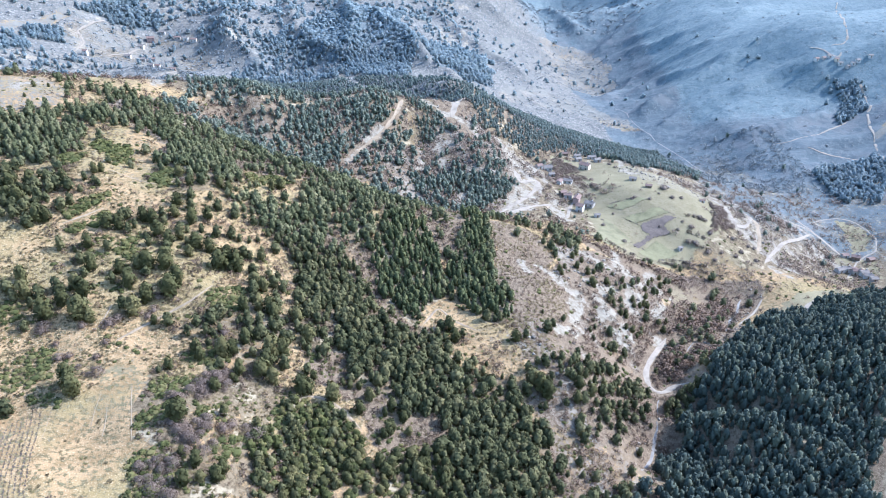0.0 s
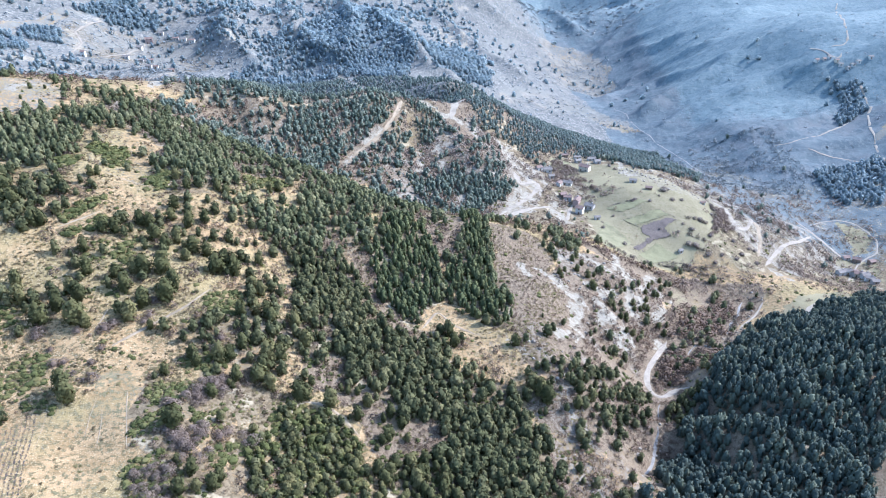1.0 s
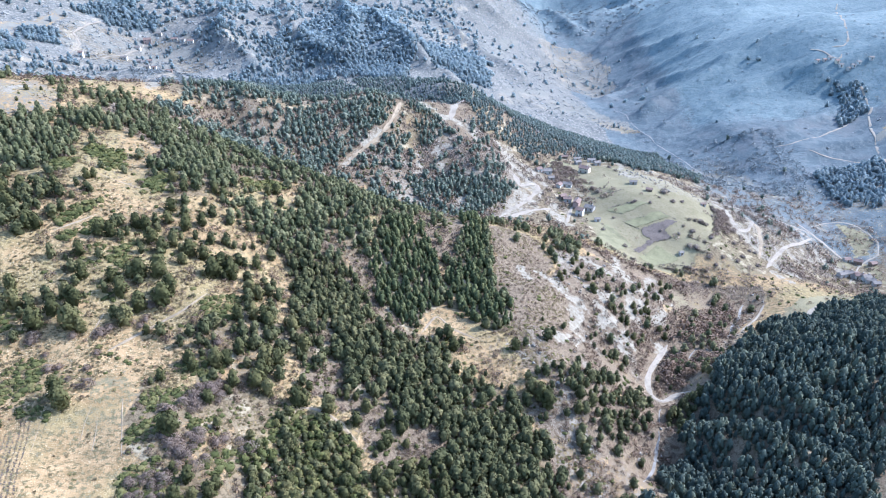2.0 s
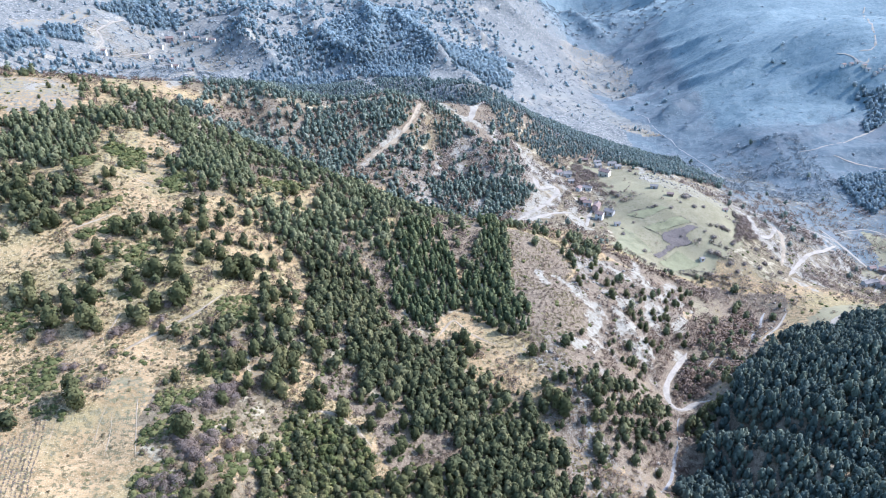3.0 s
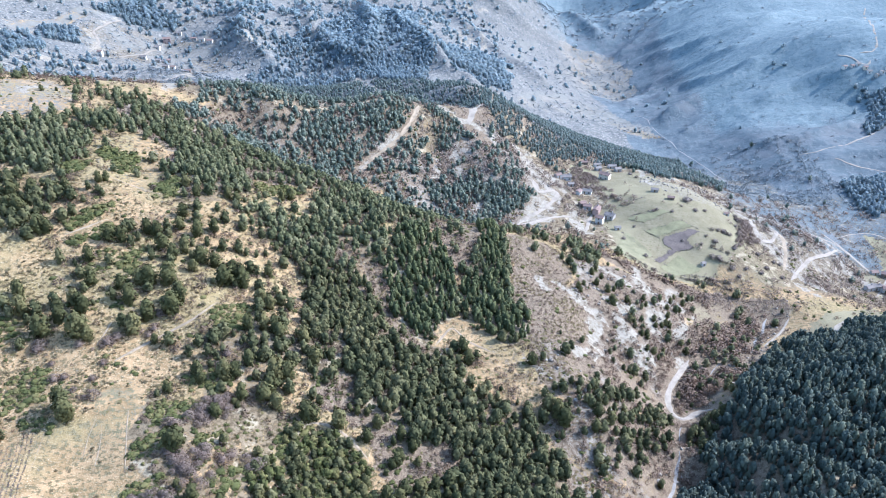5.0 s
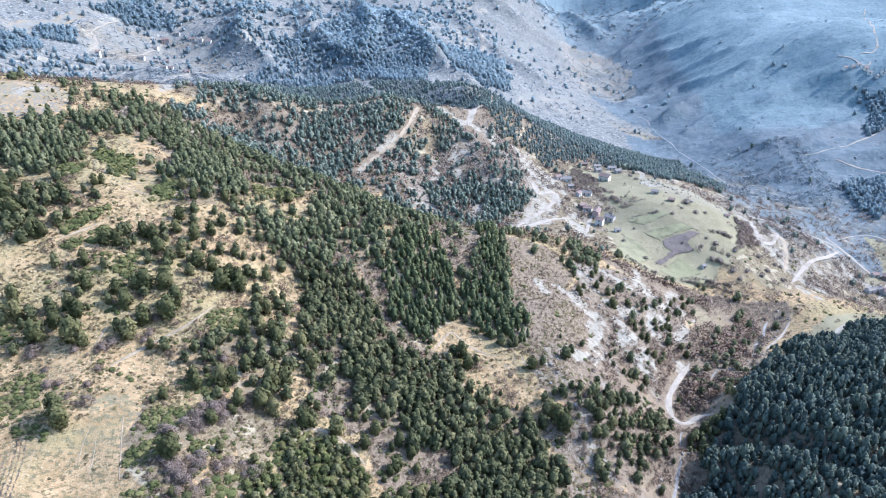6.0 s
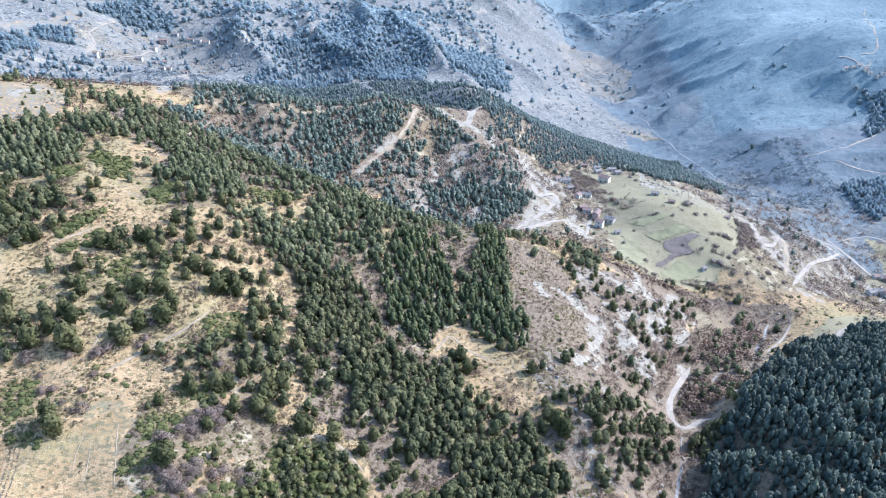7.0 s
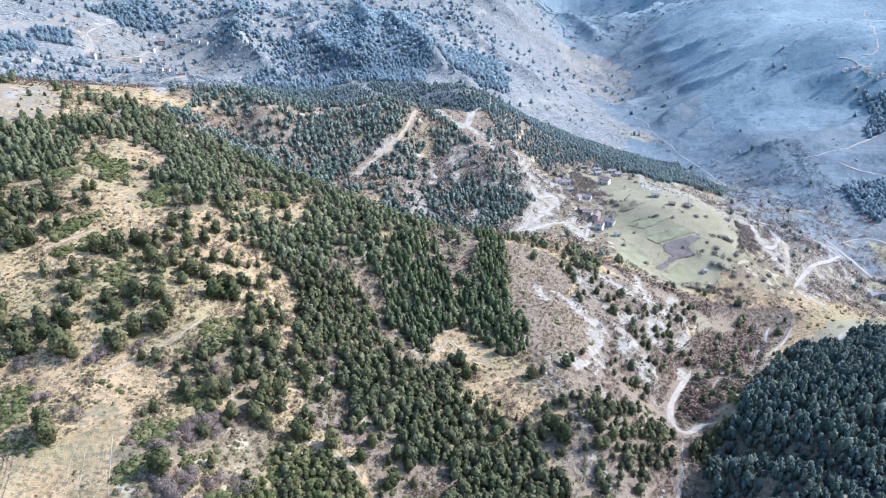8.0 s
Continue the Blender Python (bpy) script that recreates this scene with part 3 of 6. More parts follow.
SHRUBS = [(114, 505, 4), (164, 489, 3), (172, 493, 2.2), (175, 470, 3), (179, 471, 3), (183, 470, 2.6), (169, 456, 3), (159, 452, 2.4), (164, 443,
    3.4), (168, 442, 3.6), (175, 435, 3), (201, 461, 3), (182, 455, 3), (185, 437, 3), (202, 446, 3), (216, 459, 2.6), (118, 468, 2), (107, 448, 2.4),
    (118, 432, 3), (136, 571, 2.4), (139, 562, 2.4), (146, 482, 2.4), (161, 502, 4.5), (155, 492, 1.8), (164, 460, 1.8), (136, 485, 2.2), (134, 484,
    2), (147, 454, 2), (195, 437, 3), (211, 441, 3), (212, 459, 2.6), (193, 487, 2.6), (207, 496, 3), (178, 429, 3)]
SPURS = [  # rise, half width and course of lesser ridges and gullies
    (30, 110, [(522, 1423), (455, 1461), (389, 1478), (323, 1455)]),
    (30, 90, [(63, 1379), (198, 1912), (294, 1891), (270, 1503)]),
    (14, 13, [(487, 989), (436, 961), (392, 965), (362, 951), (331, 931), (301, 917), (263, 895), (242, 875)]),
    (14, 14, [(527, 1258), (444, 1172), (404, 1171), (374, 1175), (340, 1202), (306, 1236), (273, 1236)]),
    (12, 12, [(376, 1057), (348, 1085), (315, 1097), (279, 1104), (223, 984)]),
    (13, 13, [(439, 879), (400, 886), (374, 882), (346, 873), (318, 863), (285, 855), (255, 833)]),
    (11, 11, [(353, 962), (322, 970), (292, 1008), (265, 999)]),
    (9, 11, [(355, 925), (323, 925), (287, 912), (250, 882)]),
    (16, 15, [(457, 1401), (405, 1383), (364, 1369), (315, 1359), (281, 1330)]),
    (16, 18, [(395, 1593), (337, 1526), (282, 1455)]),
    (9, 12, [(392, 1272), (360, 1281), (323, 1311)]),
    (11, 14, [(467, 834), (421, 806), (361, 762), (323, 752)]),
    (13, 13, [(-146, 1138), (-112, 943), (-113, 864)]),
    (13, 14, [(-85, 1000), (-44, 907), (-10, 845), (16, 833)]),
    (12, 13, [(-15, 1204), (27, 1076), (78, 996), (106, 973)]),
    (12, 13, [(60, 1321), (108, 1299), (181, 1325), (233, 1337)]),
    (12, 14, [(-209, 1039), (-174, 923), (-133, 865)]),
    (11, 14, [(-263, 932), (-237, 850), (-208, 825)]),
    (13, 16, [(196, 1887), (213, 1504), (253, 1406)]),
    (7, 11, [(129, 292), (143, 291), (161, 291), (187, 300)]),
    (-9, 9, [(99, 264), (117, 262), (128, 251), (139, 240), (150, 233)]),
    (6, 11, [(101, 253), (115, 238), (129, 231), (143, 226)]),
    (-8, 9, [(162, 259), (166, 250), (169, 244)]),
    (5, 10, [(128, 269), (146, 259), (158, 250)]),
    (-6, 8, [(81, 225), (95, 235), (107, 231)]),
]


ZONES["gully_stand"] = [(104, 363), (118, 367), (121, 330), (112, 305), (99, 290), (101, 318)]
ZONES["back_slope"] = [(3, 560), (16, 589), (33, 630), (56, 660), (86, 680), (96, 640), (86, 587), (71, 559), (58, 568), (42, 562), (28, 561), (13, 561)]
ZONES["far_pine_f"] = [(-181, 901), (-154, 967), (-125, 1065), (-60, 1110), (-40, 900), (-30, 790), (-65, 760), (-103, 827), (-138, 856)]
ZONES["far_pine_g"] = [(-230, 815), (-198, 903), (-180, 896), (-138, 855), (-102, 812), (-128, 781), (-211, 761)]
ZONES["far_pine_h"] = [(-408, 674), (-395, 730), (-356, 664), (-373, 610)]
ZONES["far_rock_a"] = [(-380, 590), (-354, 679), (-313, 709), (-260, 660), (-240, 600), (-300, 560), (-348, 550)]
ZONES["far_rock_b"] = [(-337, 931), (-247, 1038), (-172, 906), (-213, 823), (-252, 860), (-323, 901)]
ZONES["far_brush"] = [(-299, 828), (-208, 827), (-227, 799), (-276, 786)]
ZONES["crest_wood"] = [(-158, 440), (-140, 470), (-100, 505), (-70, 528), (-25, 552), (0, 600), (30, 660), (70, 730), (20, 740), (-60, 640), (-120, 560), (-160, 490)]

ZONES["damp"] = DAMP

# ---- numbers for the land ----
def lattice(ix, iy, seed):
    h = (ix.astype(np.int64) * 374761393 + iy.astype(np.int64) * 668265263 + seed * 1442695041) & 0xFFFFFFFF
    h = ((h ^ (h >> 13)) * 1274126177) & 0xFFFFFFFF
    return ((h ^ (h >> 16)) & 0xFFFF) / 65535.0


def soft_noise(x, y, size, seed=0):
    u, v = np.asarray(x, float) / size, np.asarray(y, float) / size
    iu, iv = np.floor(u), np.floor(v)
    fu, fv = u - iu, v - iv
    fu, fv = fu * fu * (3 - 2 * fu), fv * fv * (3 - 2 * fv)
    a, b = lattice(iu, iv, seed), lattice(iu + 1, iv, seed)
    c, d = lattice(iu, iv + 1, seed), lattice(iu + 1, iv + 1, seed)
    return (a + (b - a) * fu) * (1 - fv) + (c + (d - c) * fu) * fv - 0.5


def rough_noise(x, y, size, octaves=4, seed=0):
    return sum(soft_noise(x, y, size / 2 ** k, seed + 7 * k) / 2 ** k for k in range(octaves))


def step(a, b, v):
    v = np.clip((v - a) / (b - a), 0, 1)
    return v * v * (3 - 2 * v)


def inside(ring, x, y):
    hit = np.zeros(np.shape(x), bool)
    for (x0, y0), (x1, y1) in zip(ring, ring[1:] + ring[:1]):
        if y0 != y1:
            hit ^= ((y0 > y) != (y1 > y)) & (x < (x1 - x0) * (y - y0) / (y1 - y0) + x0)
    return hit


def off_line(course, x, y):
    """Distance from a polyline."""
    best = np.full(np.shape(x), 1e9)
    for (x0, y0), (x1, y1) in zip(course, course[1:]):
        dx, dy = x1 - x0, y1 - y0
        s = np.clip(((x - x0) * dx + (y - y0) * dy) / (dx * dx + dy * dy), 0, 1)
        best = np.minimum(best, np.hypot(x - x0 - s * dx, y - y0 - s * dy))
    return best


# a thin plate bent through crests, benches and streams
KNOTS = np.array([p for line in (WEST_BENCH, WEST_RISE, SPUR_FACE, SPUR_CREST, SPUR_FLANK, STREAM, EAST_HILL, VILLAGE_SHELF, RIVER_BEND, BACK_FACE,
                                 BACK_CREST, FAR_WEST, NORTH_SLOPE, RIVER, EAST_MOUNTAIN, HIDDEN, RIM) for p in line], float)


def plate(d2):
    return np.where(d2 > 0, 0.5 * d2 * np.log(np.maximum(d2, 1e-9)), 0)


def bend():
    at, n = KNOTS[:, :2] / 100, len(KNOTS)
    m = np.zeros((n + 3, n + 3))
    m[:n, :n] = plate(((at[:, None] - at[None]) ** 2).sum(2)) + np.diag(0.004 * (1 + (KNOTS[:, 1] / 500) ** 2))
    m[:n, n], m[:n, n + 1:] = 1, at
    m[n:, :n] = m[:n, n:].T
    return np.linalg.solve(m, np.concatenate([KNOTS[:, 2], np.zeros(3)]))


WEIGHTS = bend()


def plain_height(x, y):
    x, y = np.asarray(x, float), np.asarray(y, float)
    flat, out = np.stack([x.ravel(), y.ravel()], 1) / 100, np.empty(x.size)
    for i in range(0, x.size, 20000):
        q = flat[i:i + 20000]
        out[i:i + 20000] = plate(((q[:, None] - KNOTS[None, :, :2] / 100) ** 2).sum(2)) @ WEIGHTS[:-3] + WEIGHTS[-3] + q @ WEIGHTS[-2:]
    return out.reshape(x.shape)


RIVER_LINE = [(89, 241), (106, 286), (129, 310), (162, 352), (190, 394), (215, 420), (300, 500), (310, 600), (280, 695), (232, 820), (190, 870), (247, 1075), (243, 1338), (300, 1690), (294, 1996)]


def height(x, y):
    x, y = np.asarray(x, float), np.asarray(y, float)
    z = plain_height(x, y)
    near = 1 - step(350, 800, y)
    z = z + rough_noise(x, y, 24, 3, 3) * (0.9 + 1.6 * (1 - near)) + rough_noise(x, y, 6, 2, 9) * 0.35
    # spurs and gullies of the mountain sides
    for rise, half, course in SPURS:
        xs, ys = [p[0] for p in course], [p[1] for p in course]
        near_by = (x > min(xs) - 3 * half) & (x < max(xs) + 3 * half) & (y > min(ys) - 3 * half) & (y < max(ys) + 3 * half)
        if near_by.any():
            a, b = x[near_by], y[near_by]
            a, b = a + 10 * soft_noise(a, b, 40, 31), b + 10 * soft_noise(a, b, 40, 32)
            z[near_by] += rise * (0.62 if min(xs) > 200 else 1.0) * np.exp(-(off_line(course, a, b) / half) ** 1.35)
    z = z + step(640, 900, y) * (5 - 3.5 * step(230, 300, x)) * rough_noise(x, y, 60, 3, 35) + step(1250, 1600, y) * 50 * rough_noise(x, y, 260, 3, 36)
    # fine ribs running down to the river
    z = z + step(290, 380, x) * step(560, 700, y) * (1 - step(1500, 1900, y)) * 9.0 * rough_noise(0.22 * x + 0.1 * y, y - 0.25 * x, 26, 3, 37)
    # runnels on the bare flank over the stream
    flank = cover(x, y, "scree_flank", 8) + cover(x, y, "scree_low", 8)
    z = z + flank * (2.2 * np.abs(soft_noise(x + 0.6 * y, y * 0.35, 9, 41)) - 0.5)
    # beyond the valley the hills run out to the horizon
    far = step(1500, 2600, np.hypot(x - 100, y - 700))
    return z * (1 - far) + far * (-110 + 260 * rough_noise(x, y, 1500, 3, 77))


def cover(x, y, name, ragged=5.0):
    """1 where the plan has this land cover, with a ragged edge."""
    x, y = np.asarray(x, float), np.asarray(y, float)
    ring = ZONES[name]
    xs, ys = [p[0] for p in ring], [p[1] for p in ring]
    box = (x > min(xs) - 2 * ragged) & (x < max(xs) + 2 * ragged) & (y > min(ys) - 2 * ragged) & (y < max(ys) + 2 * ragged)
    out = np.zeros(x.shape)
    if box.any():
        a, b = x[box], y[box]
        out[box] = inside(ring, a + 2 * ragged * rough_noise(a, b, 4 * ragged, 3, 11), b + 2 * ragged * rough_noise(a, b, 4 * ragged, 3, 12))
    return out


# ---- materials ----
class Nodes:
    def __init__(self, name):
        self.material = bpy.data.materials.new(name)
        self.material.use_nodes = True
        self.tree = self.material.node_tree
        self.shader = self.tree.nodes["Principled BSDF"]

    def add(self, kind, inputs=(), **settings):
        node = self.tree.nodes.new(kind)
        for key, value in settings.items():
            setattr(node, key, value)
        for key, value in dict(inputs).items():
            self.put(node.inputs[key], value)
        return node

    def put(self, socket, value):
        if isinstance(value, bpy.types.NodeSocket):
            self.tree.links.new(value, socket)
        elif isinstance(value, tuple) and len(value) == 3 and socket.type == "RGBA":
            socket.default_value = (*value, 1)
        else:
            socket.default_value = value

    def noise(self, size, detail=4.0, rough=0.6, stretch=None):
        """Noise with features of about that many metres."""
        place = self.add("ShaderNodeTexCoord").outputs["Object"]
        if stretch:
            place = self.add("ShaderNodeMapping", {"Vector": place, "Scale": stretch}).outputs[0]
        return self.add("ShaderNodeTexNoise", {"Vector": place, "Scale": 1 / size, "Detail": detail, "Roughness": rough}).outputs[0]

    def ramp(self, value, low, high):
        return self.add("ShaderNodeMapRange", {"Value": value, "From Min": low, "From Max": high}).outputs[0]

    def mix(self, factor, a, b):
        node = self.add("ShaderNodeMix", data_type="RGBA")
        self.put(node.inputs[0], factor), self.put(node.inputs[6], a), self.put(node.inputs[7], b)
        return node.outputs[2]

    def sum(self, a, b, how="ADD"):
        return self.add("ShaderNodeMath", {0: a, 1: b}, operation=how).outputs[0]

    def attribute(self, name):
        return self.add("ShaderNodeAttribute", attribute_name=name).outputs["Fac"]

    def finish(self, colour, roughness=0.9, bump=None, strength=0.5, reach=0.1, specular=0.25):
        self.put(self.shader.inputs["Base Color"], colour)
        self.put(self.shader.inputs["Roughness"], roughness)
        self.put(self.shader.inputs["Specular IOR Level"], specular)
        if bump is not None:
            self.put(self.shader.inputs["Normal"], self.add("ShaderNodeBump", {"Height": bump, "Strength": strength, "Distance": reach}).outputs[0])
        return self.material


def ground_material():
    n = Nodes("hill_ground")
    broad, mid, fine, grit = n.noise(38, 3), n.noise(7, 4), n.noise(1.6, 5, 0.7), n.noise(0.45, 3, 0.7)
    turf = n.mix(n.ramp(mid, 0.42, 0.58), (0.332, 0.225, 0.115), (0.226, 0.15, 0.072))
    turf = n.mix(n.ramp(broad, 0.48, 0.6), turf, (0.242, 0.184, 0.084))
    turf = n.mix(n.ramp(fine, 0.5, 0.57), turf, (0.125, 0.098, 0.049))
    turf = n.mix(n.ramp(grit, 0.56, 0.64), turf, (0.420, 0.338, 0.210))
    litter = n.mix(n.ramp(fine, 0.44, 0.56), (0.098, 0.074, 0.044), (0.186, 0.145, 0.090))
    litter = n.mix(n.ramp(mid, 0.55, 0.62), litter, (0.304, 0.255, 0.170))
    fern = n.mix(n.ramp(fine, 0.43, 0.57), (0.096, 0.069, 0.046), (0.172, 0.128, 0.086))
    fern = n.mix(n.ramp(grit, 0.54, 0.62), fern, (0.260, 0.213, 0.144))
    marl = n.mix(n.ramp(mid, 0.42, 0.58), (0.302, 0.272, 0.222), (0.256, 0.229, 0.184))
    marl = n.mix(n.ramp(fine, 0.48, 0.6), marl, (0.194, 0.171, 0.136))
    marl = n.mix(n.ramp(n.noise(3.4, 5, 0.75), 0.5, 0.6), marl, (0.14, 0.117, 0.09))
    lawn = n.mix(n.ramp(mid, 0.42, 0.58), (0.17, 0.147, 0.088), (0.196, 0.168, 0.106))
    lawn = n.mix(n.ramp(fine, 0.5, 0.62), lawn, (0.142, 0.127, 0.068))
    lawn = n.mix(n.ramp(broad, 0.48, 0.6), lawn, (0.214, 0.186, 0.11))
    # grey tan of far fields; its greyness also stands in for haze
    stubble = n.mix(n.ramp(mid, 0.4, 0.6), (0.15, 0.146, 0.128), (0.178, 0.172, 0.15))
    mottle, streak = n.noise(17, 5, 0.72), n.noise(5.5, 5, 0.75, (1.0, 0.55, 1.0))
    # blue and paleness in this far woodland ground stand in for haze
    hazed_wood = n.mix(n.ramp(mid, 0.42, 0.58), (0.094, 0.114, 0.124), (0.11, 0.131, 0.138))
    hazed_wood = n.mix(n.ramp(broad, 0.46, 0.6), hazed_wood, (0.116, 0.126, 0.131))
    hazed_wood = n.mix(n.ramp(mottle, 0.47, 0.58), hazed_wood, (0.078, 0.099, 0.109))
    hazed_wood = n.mix(n.ramp(streak, 0.52, 0.62), hazed_wood, (0.132, 0.147, 0.151))
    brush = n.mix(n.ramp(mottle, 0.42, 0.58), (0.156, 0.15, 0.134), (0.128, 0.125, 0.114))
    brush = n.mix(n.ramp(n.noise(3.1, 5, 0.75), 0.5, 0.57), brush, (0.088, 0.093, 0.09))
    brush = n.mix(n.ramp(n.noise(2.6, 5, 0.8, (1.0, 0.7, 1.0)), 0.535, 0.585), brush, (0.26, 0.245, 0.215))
    # a paler blue-grey laid over eastern and distant slopes to imitate haze
    hazed_hills = n.mix(n.ramp(mottle, 0.42, 0.58), (0.15, 0.187, 0.193), (0.124, 0.16, 0.167))
    hazed_hills = n.mix(n.ramp(streak, 0.5, 0.62), hazed_hills, (0.168, 0.2, 0.202))
    hazed_hills = n.mix(n.ramp(n.noise(6, 5, 0.75), 0.52, 0.6), hazed_hills, (0.104, 0.136, 0.143))
    chalk = n.mix(n.ramp(mid, 0.42, 0.58), (0.27, 0.24, 0.187), (0.225, 0.2, 0.155))
    chalk = n.mix(n.ramp(n.noise(2.2, 5, 0.75), 0.49, 0.57), chalk, (0.165, 0.138, 0.102))
    chalk = n.mix(n.ramp(grit, 0.57, 0.63), chalk, (0.325, 0.289, 0.226))
    colour = turf
    edge = n.sum(n.sum(n.sum(fine, grit), 1.0, "SUBTRACT"), 1.3, "MULTIPLY")
    for name, layer in (("litter", litter), ("hazed_wood", hazed_wood), ("brush", brush), ("fern", fern), ("lawn", lawn), ("stubble", stubble), ("marl", marl), ("chalk", chalk), ("hazed_hills", hazed_hills)):
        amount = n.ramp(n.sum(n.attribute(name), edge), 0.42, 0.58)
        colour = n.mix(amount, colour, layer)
    relief = n.sum(n.sum(fine, 0.6, "MULTIPLY"), n.sum(grit, 0.4, "MULTIPLY"))
    relief = n.sum(relief, n.sum(n.sum(n.attribute("hazed_wood"), n.attribute("hazed_hills"), "MAXIMUM"), n.sum(n.noise(11, 6, 0.7, (0.45, 1.0, 1.0)), 3.2, "MULTIPLY"), "MULTIPLY"), "ADD")
    return n.finish(colour, 0.95, relief, 0.8, 0.6, 0.15)


def leaf_material(name, dark, light, warm=(0.15, 0.14, 0.06), fuzz=0.0, single=False, through_leaf=0.24):
    """Foliage that varies from plant to plant and from clump to clump."""
    n = Nodes(name)
    island = n.add("ShaderNodeNewGeometry").outputs["Random Per Island"]
    plant = n.add("ShaderNodeObjectInfo").outputs["Random"] if single else n.attribute("tone")
    colour = n.mix(n.sum(n.sum(island, 0.25, "MULTIPLY"), n.sum(plant, 0.75, "MULTIPLY")), dark, light)
    colour = n.mix(n.ramp(n.sum(plant, n.noise(14, 2)), 1.0, 1.5), colour, warm)
    if fuzz:
        n.put(n.shader.inputs["Sheen Weight"], fuzz)
        n.put(n.shader.inputs["Sheen Roughness"], 0.6)
    n.finish(colour, 0.85, None, specular=0.12)
    # thin leaves let some of the light through
    glow = n.add("ShaderNodeBsdfTranslucent", {"Color": colour}).outputs[0]
    both = n.add("ShaderNodeMixShader", {0: through_leaf, 1: n.shader.outputs[0], 2: glow}).outputs[0]
    n.put(n.tree.nodes["Material Output"].inputs[0], both)
    return n.material


def plain_material(name, a, b, size=0.8, roughness=0.85, stretch=None, bump=0.3, specular=0.3):
    n = Nodes(name)
    grain, patch = n.noise(size, 4, 0.65, stretch), n.noise(size * 7, 3)
    colour = n.mix(n.ramp(grain, 0.35, 0.65), a, b)
    colour = n.mix(n.ramp(patch, 0.5, 0.75), colour, tuple(0.7 * c for c in a))
    return n.finish(colour, roughness, grain, bump, 0.05, specular)


GROUND = ground_material()
PINE = leaf_material("pine_needles", (0.056, 0.06, 0.028), (0.122, 0.123, 0.056), (0.15, 0.139, 0.066), through_leaf=0.2)
LONE_PINE = leaf_material("lone_pine_needles", (0.055, 0.058, 0.024), (0.12, 0.117, 0.048), (0.15, 0.134, 0.058), through_leaf=0.18, single=True)
# darker, bluer copy of the pine needles, with the hill's shade painted in
SHADED_PINE = leaf_material("shaded_pine_needles", (0.04, 0.054, 0.047), (0.108, 0.128, 0.102), (0.117, 0.132, 0.092), through_leaf=0.1)
# far needles lightened and blued, so haze is put into their colour
HAZED_PINE = leaf_material("hazed_pine_needles", (0.266, 0.33, 0.36), (0.31, 0.376, 0.4), (0.314, 0.362, 0.374), through_leaf=0.68)
CORE_PINE = leaf_material("planted_pine_needles", (0.055, 0.068, 0.032), (0.118, 0.13, 0.058), (0.136, 0.14, 0.062), through_leaf=0.15)
# the next three are pine needles paled by distance, as haze would
HAZED_BACK_PINE = leaf_material("hazed_valley_side_needles", (0.15, 0.192, 0.175), (0.212, 0.252, 0.226), (0.22, 0.244, 0.212), through_leaf=0.5)
HAZED_CREST_PINE = leaf_material("hazed_crest_needles", (0.082, 0.09, 0.043), (0.162, 0.166, 0.083), (0.186, 0.178, 0.093), through_leaf=0.2)
HAZED_RIDGE_PINE = leaf_material("hazed_ridge_needles", (0.112, 0.139, 0.108), (0.196, 0.222, 0.172), (0.213, 0.227, 0.173), through_leaf=0.32)
BROOM = leaf_material("broom_leaves", (0.06, 0.068, 0.024), (0.145, 0.148, 0.052), (0.178, 0.16, 0.064))
TWIG = leaf_material("bare_twigs", (0.172, 0.132, 0.108), (0.24, 0.19, 0.158), (0.225, 0.172, 0.134))
SINGLE_TWIG = leaf_material("single_bush_twigs", (0.16, 0.118, 0.094), (0.235, 0.18, 0.146), (0.22, 0.165, 0.126), single=True)
SINGLE_HEDGE = leaf_material("single_hedge_twigs", (0.15, 0.12, 0.105), (0.25, 0.21, 0.185), (0.22, 0.185, 0.14), single=True)
THICKET = leaf_material("brown_thicket_twigs", (0.116, 0.083, 0.064), (0.208, 0.154, 0.12), (0.198, 0.138, 0.094))
HEDGE = leaf_material("hedge_twigs", (0.085, 0.07, 0.062), (0.18, 0.15, 0.135), (0.16, 0.14, 0.1))
# bluish grey twigs for distant woods; the blue imitates haze
HAZED_TWIG = leaf_material("hazed_bare_twigs", (0.15, 0.175, 0.188), (0.195, 0.22, 0.232), (0.195, 0.205, 0.21), through_leaf=0.12)
TUSSOCK = leaf_material("dry_tussock", (0.075, 0.06, 0.03), (0.25, 0.19, 0.105), (0.16, 0.14, 0.06))
BARK = plain_material("pine_bark", (0.14, 0.1, 0.075), (0.24, 0.18, 0.14), 0.2)
EARTH = plain_material("track_earth", (0.22, 0.17, 0.11), (0.31, 0.245, 0.168), 1.1)
GRAVEL = plain_material("pale_road_gravel", (0.215, 0.181, 0.138), (0.29, 0.248, 0.195), 0.9)
BED = plain_material("stream_gravel", (0.17, 0.16, 0.145), (0.28, 0.262, 0.238), 0.7)
PLOUGHED = plain_material("ploughed_soil", (0.085, 0.066, 0.055), (0.13, 0.105, 0.088), 0.7)
MEADOWS = [plain_material("meadow_grass", (0.15, 0.14, 0.07), (0.183, 0.17, 0.09), 1.4), plain_material("dry_meadow_grass", (0.16, 0.147, 0.076), (0.193, 0.175, 0.098), 1.4)]
STONE = plain_material("limestone", (0.18, 0.16, 0.132), (0.262, 0.236, 0.197), 0.6)


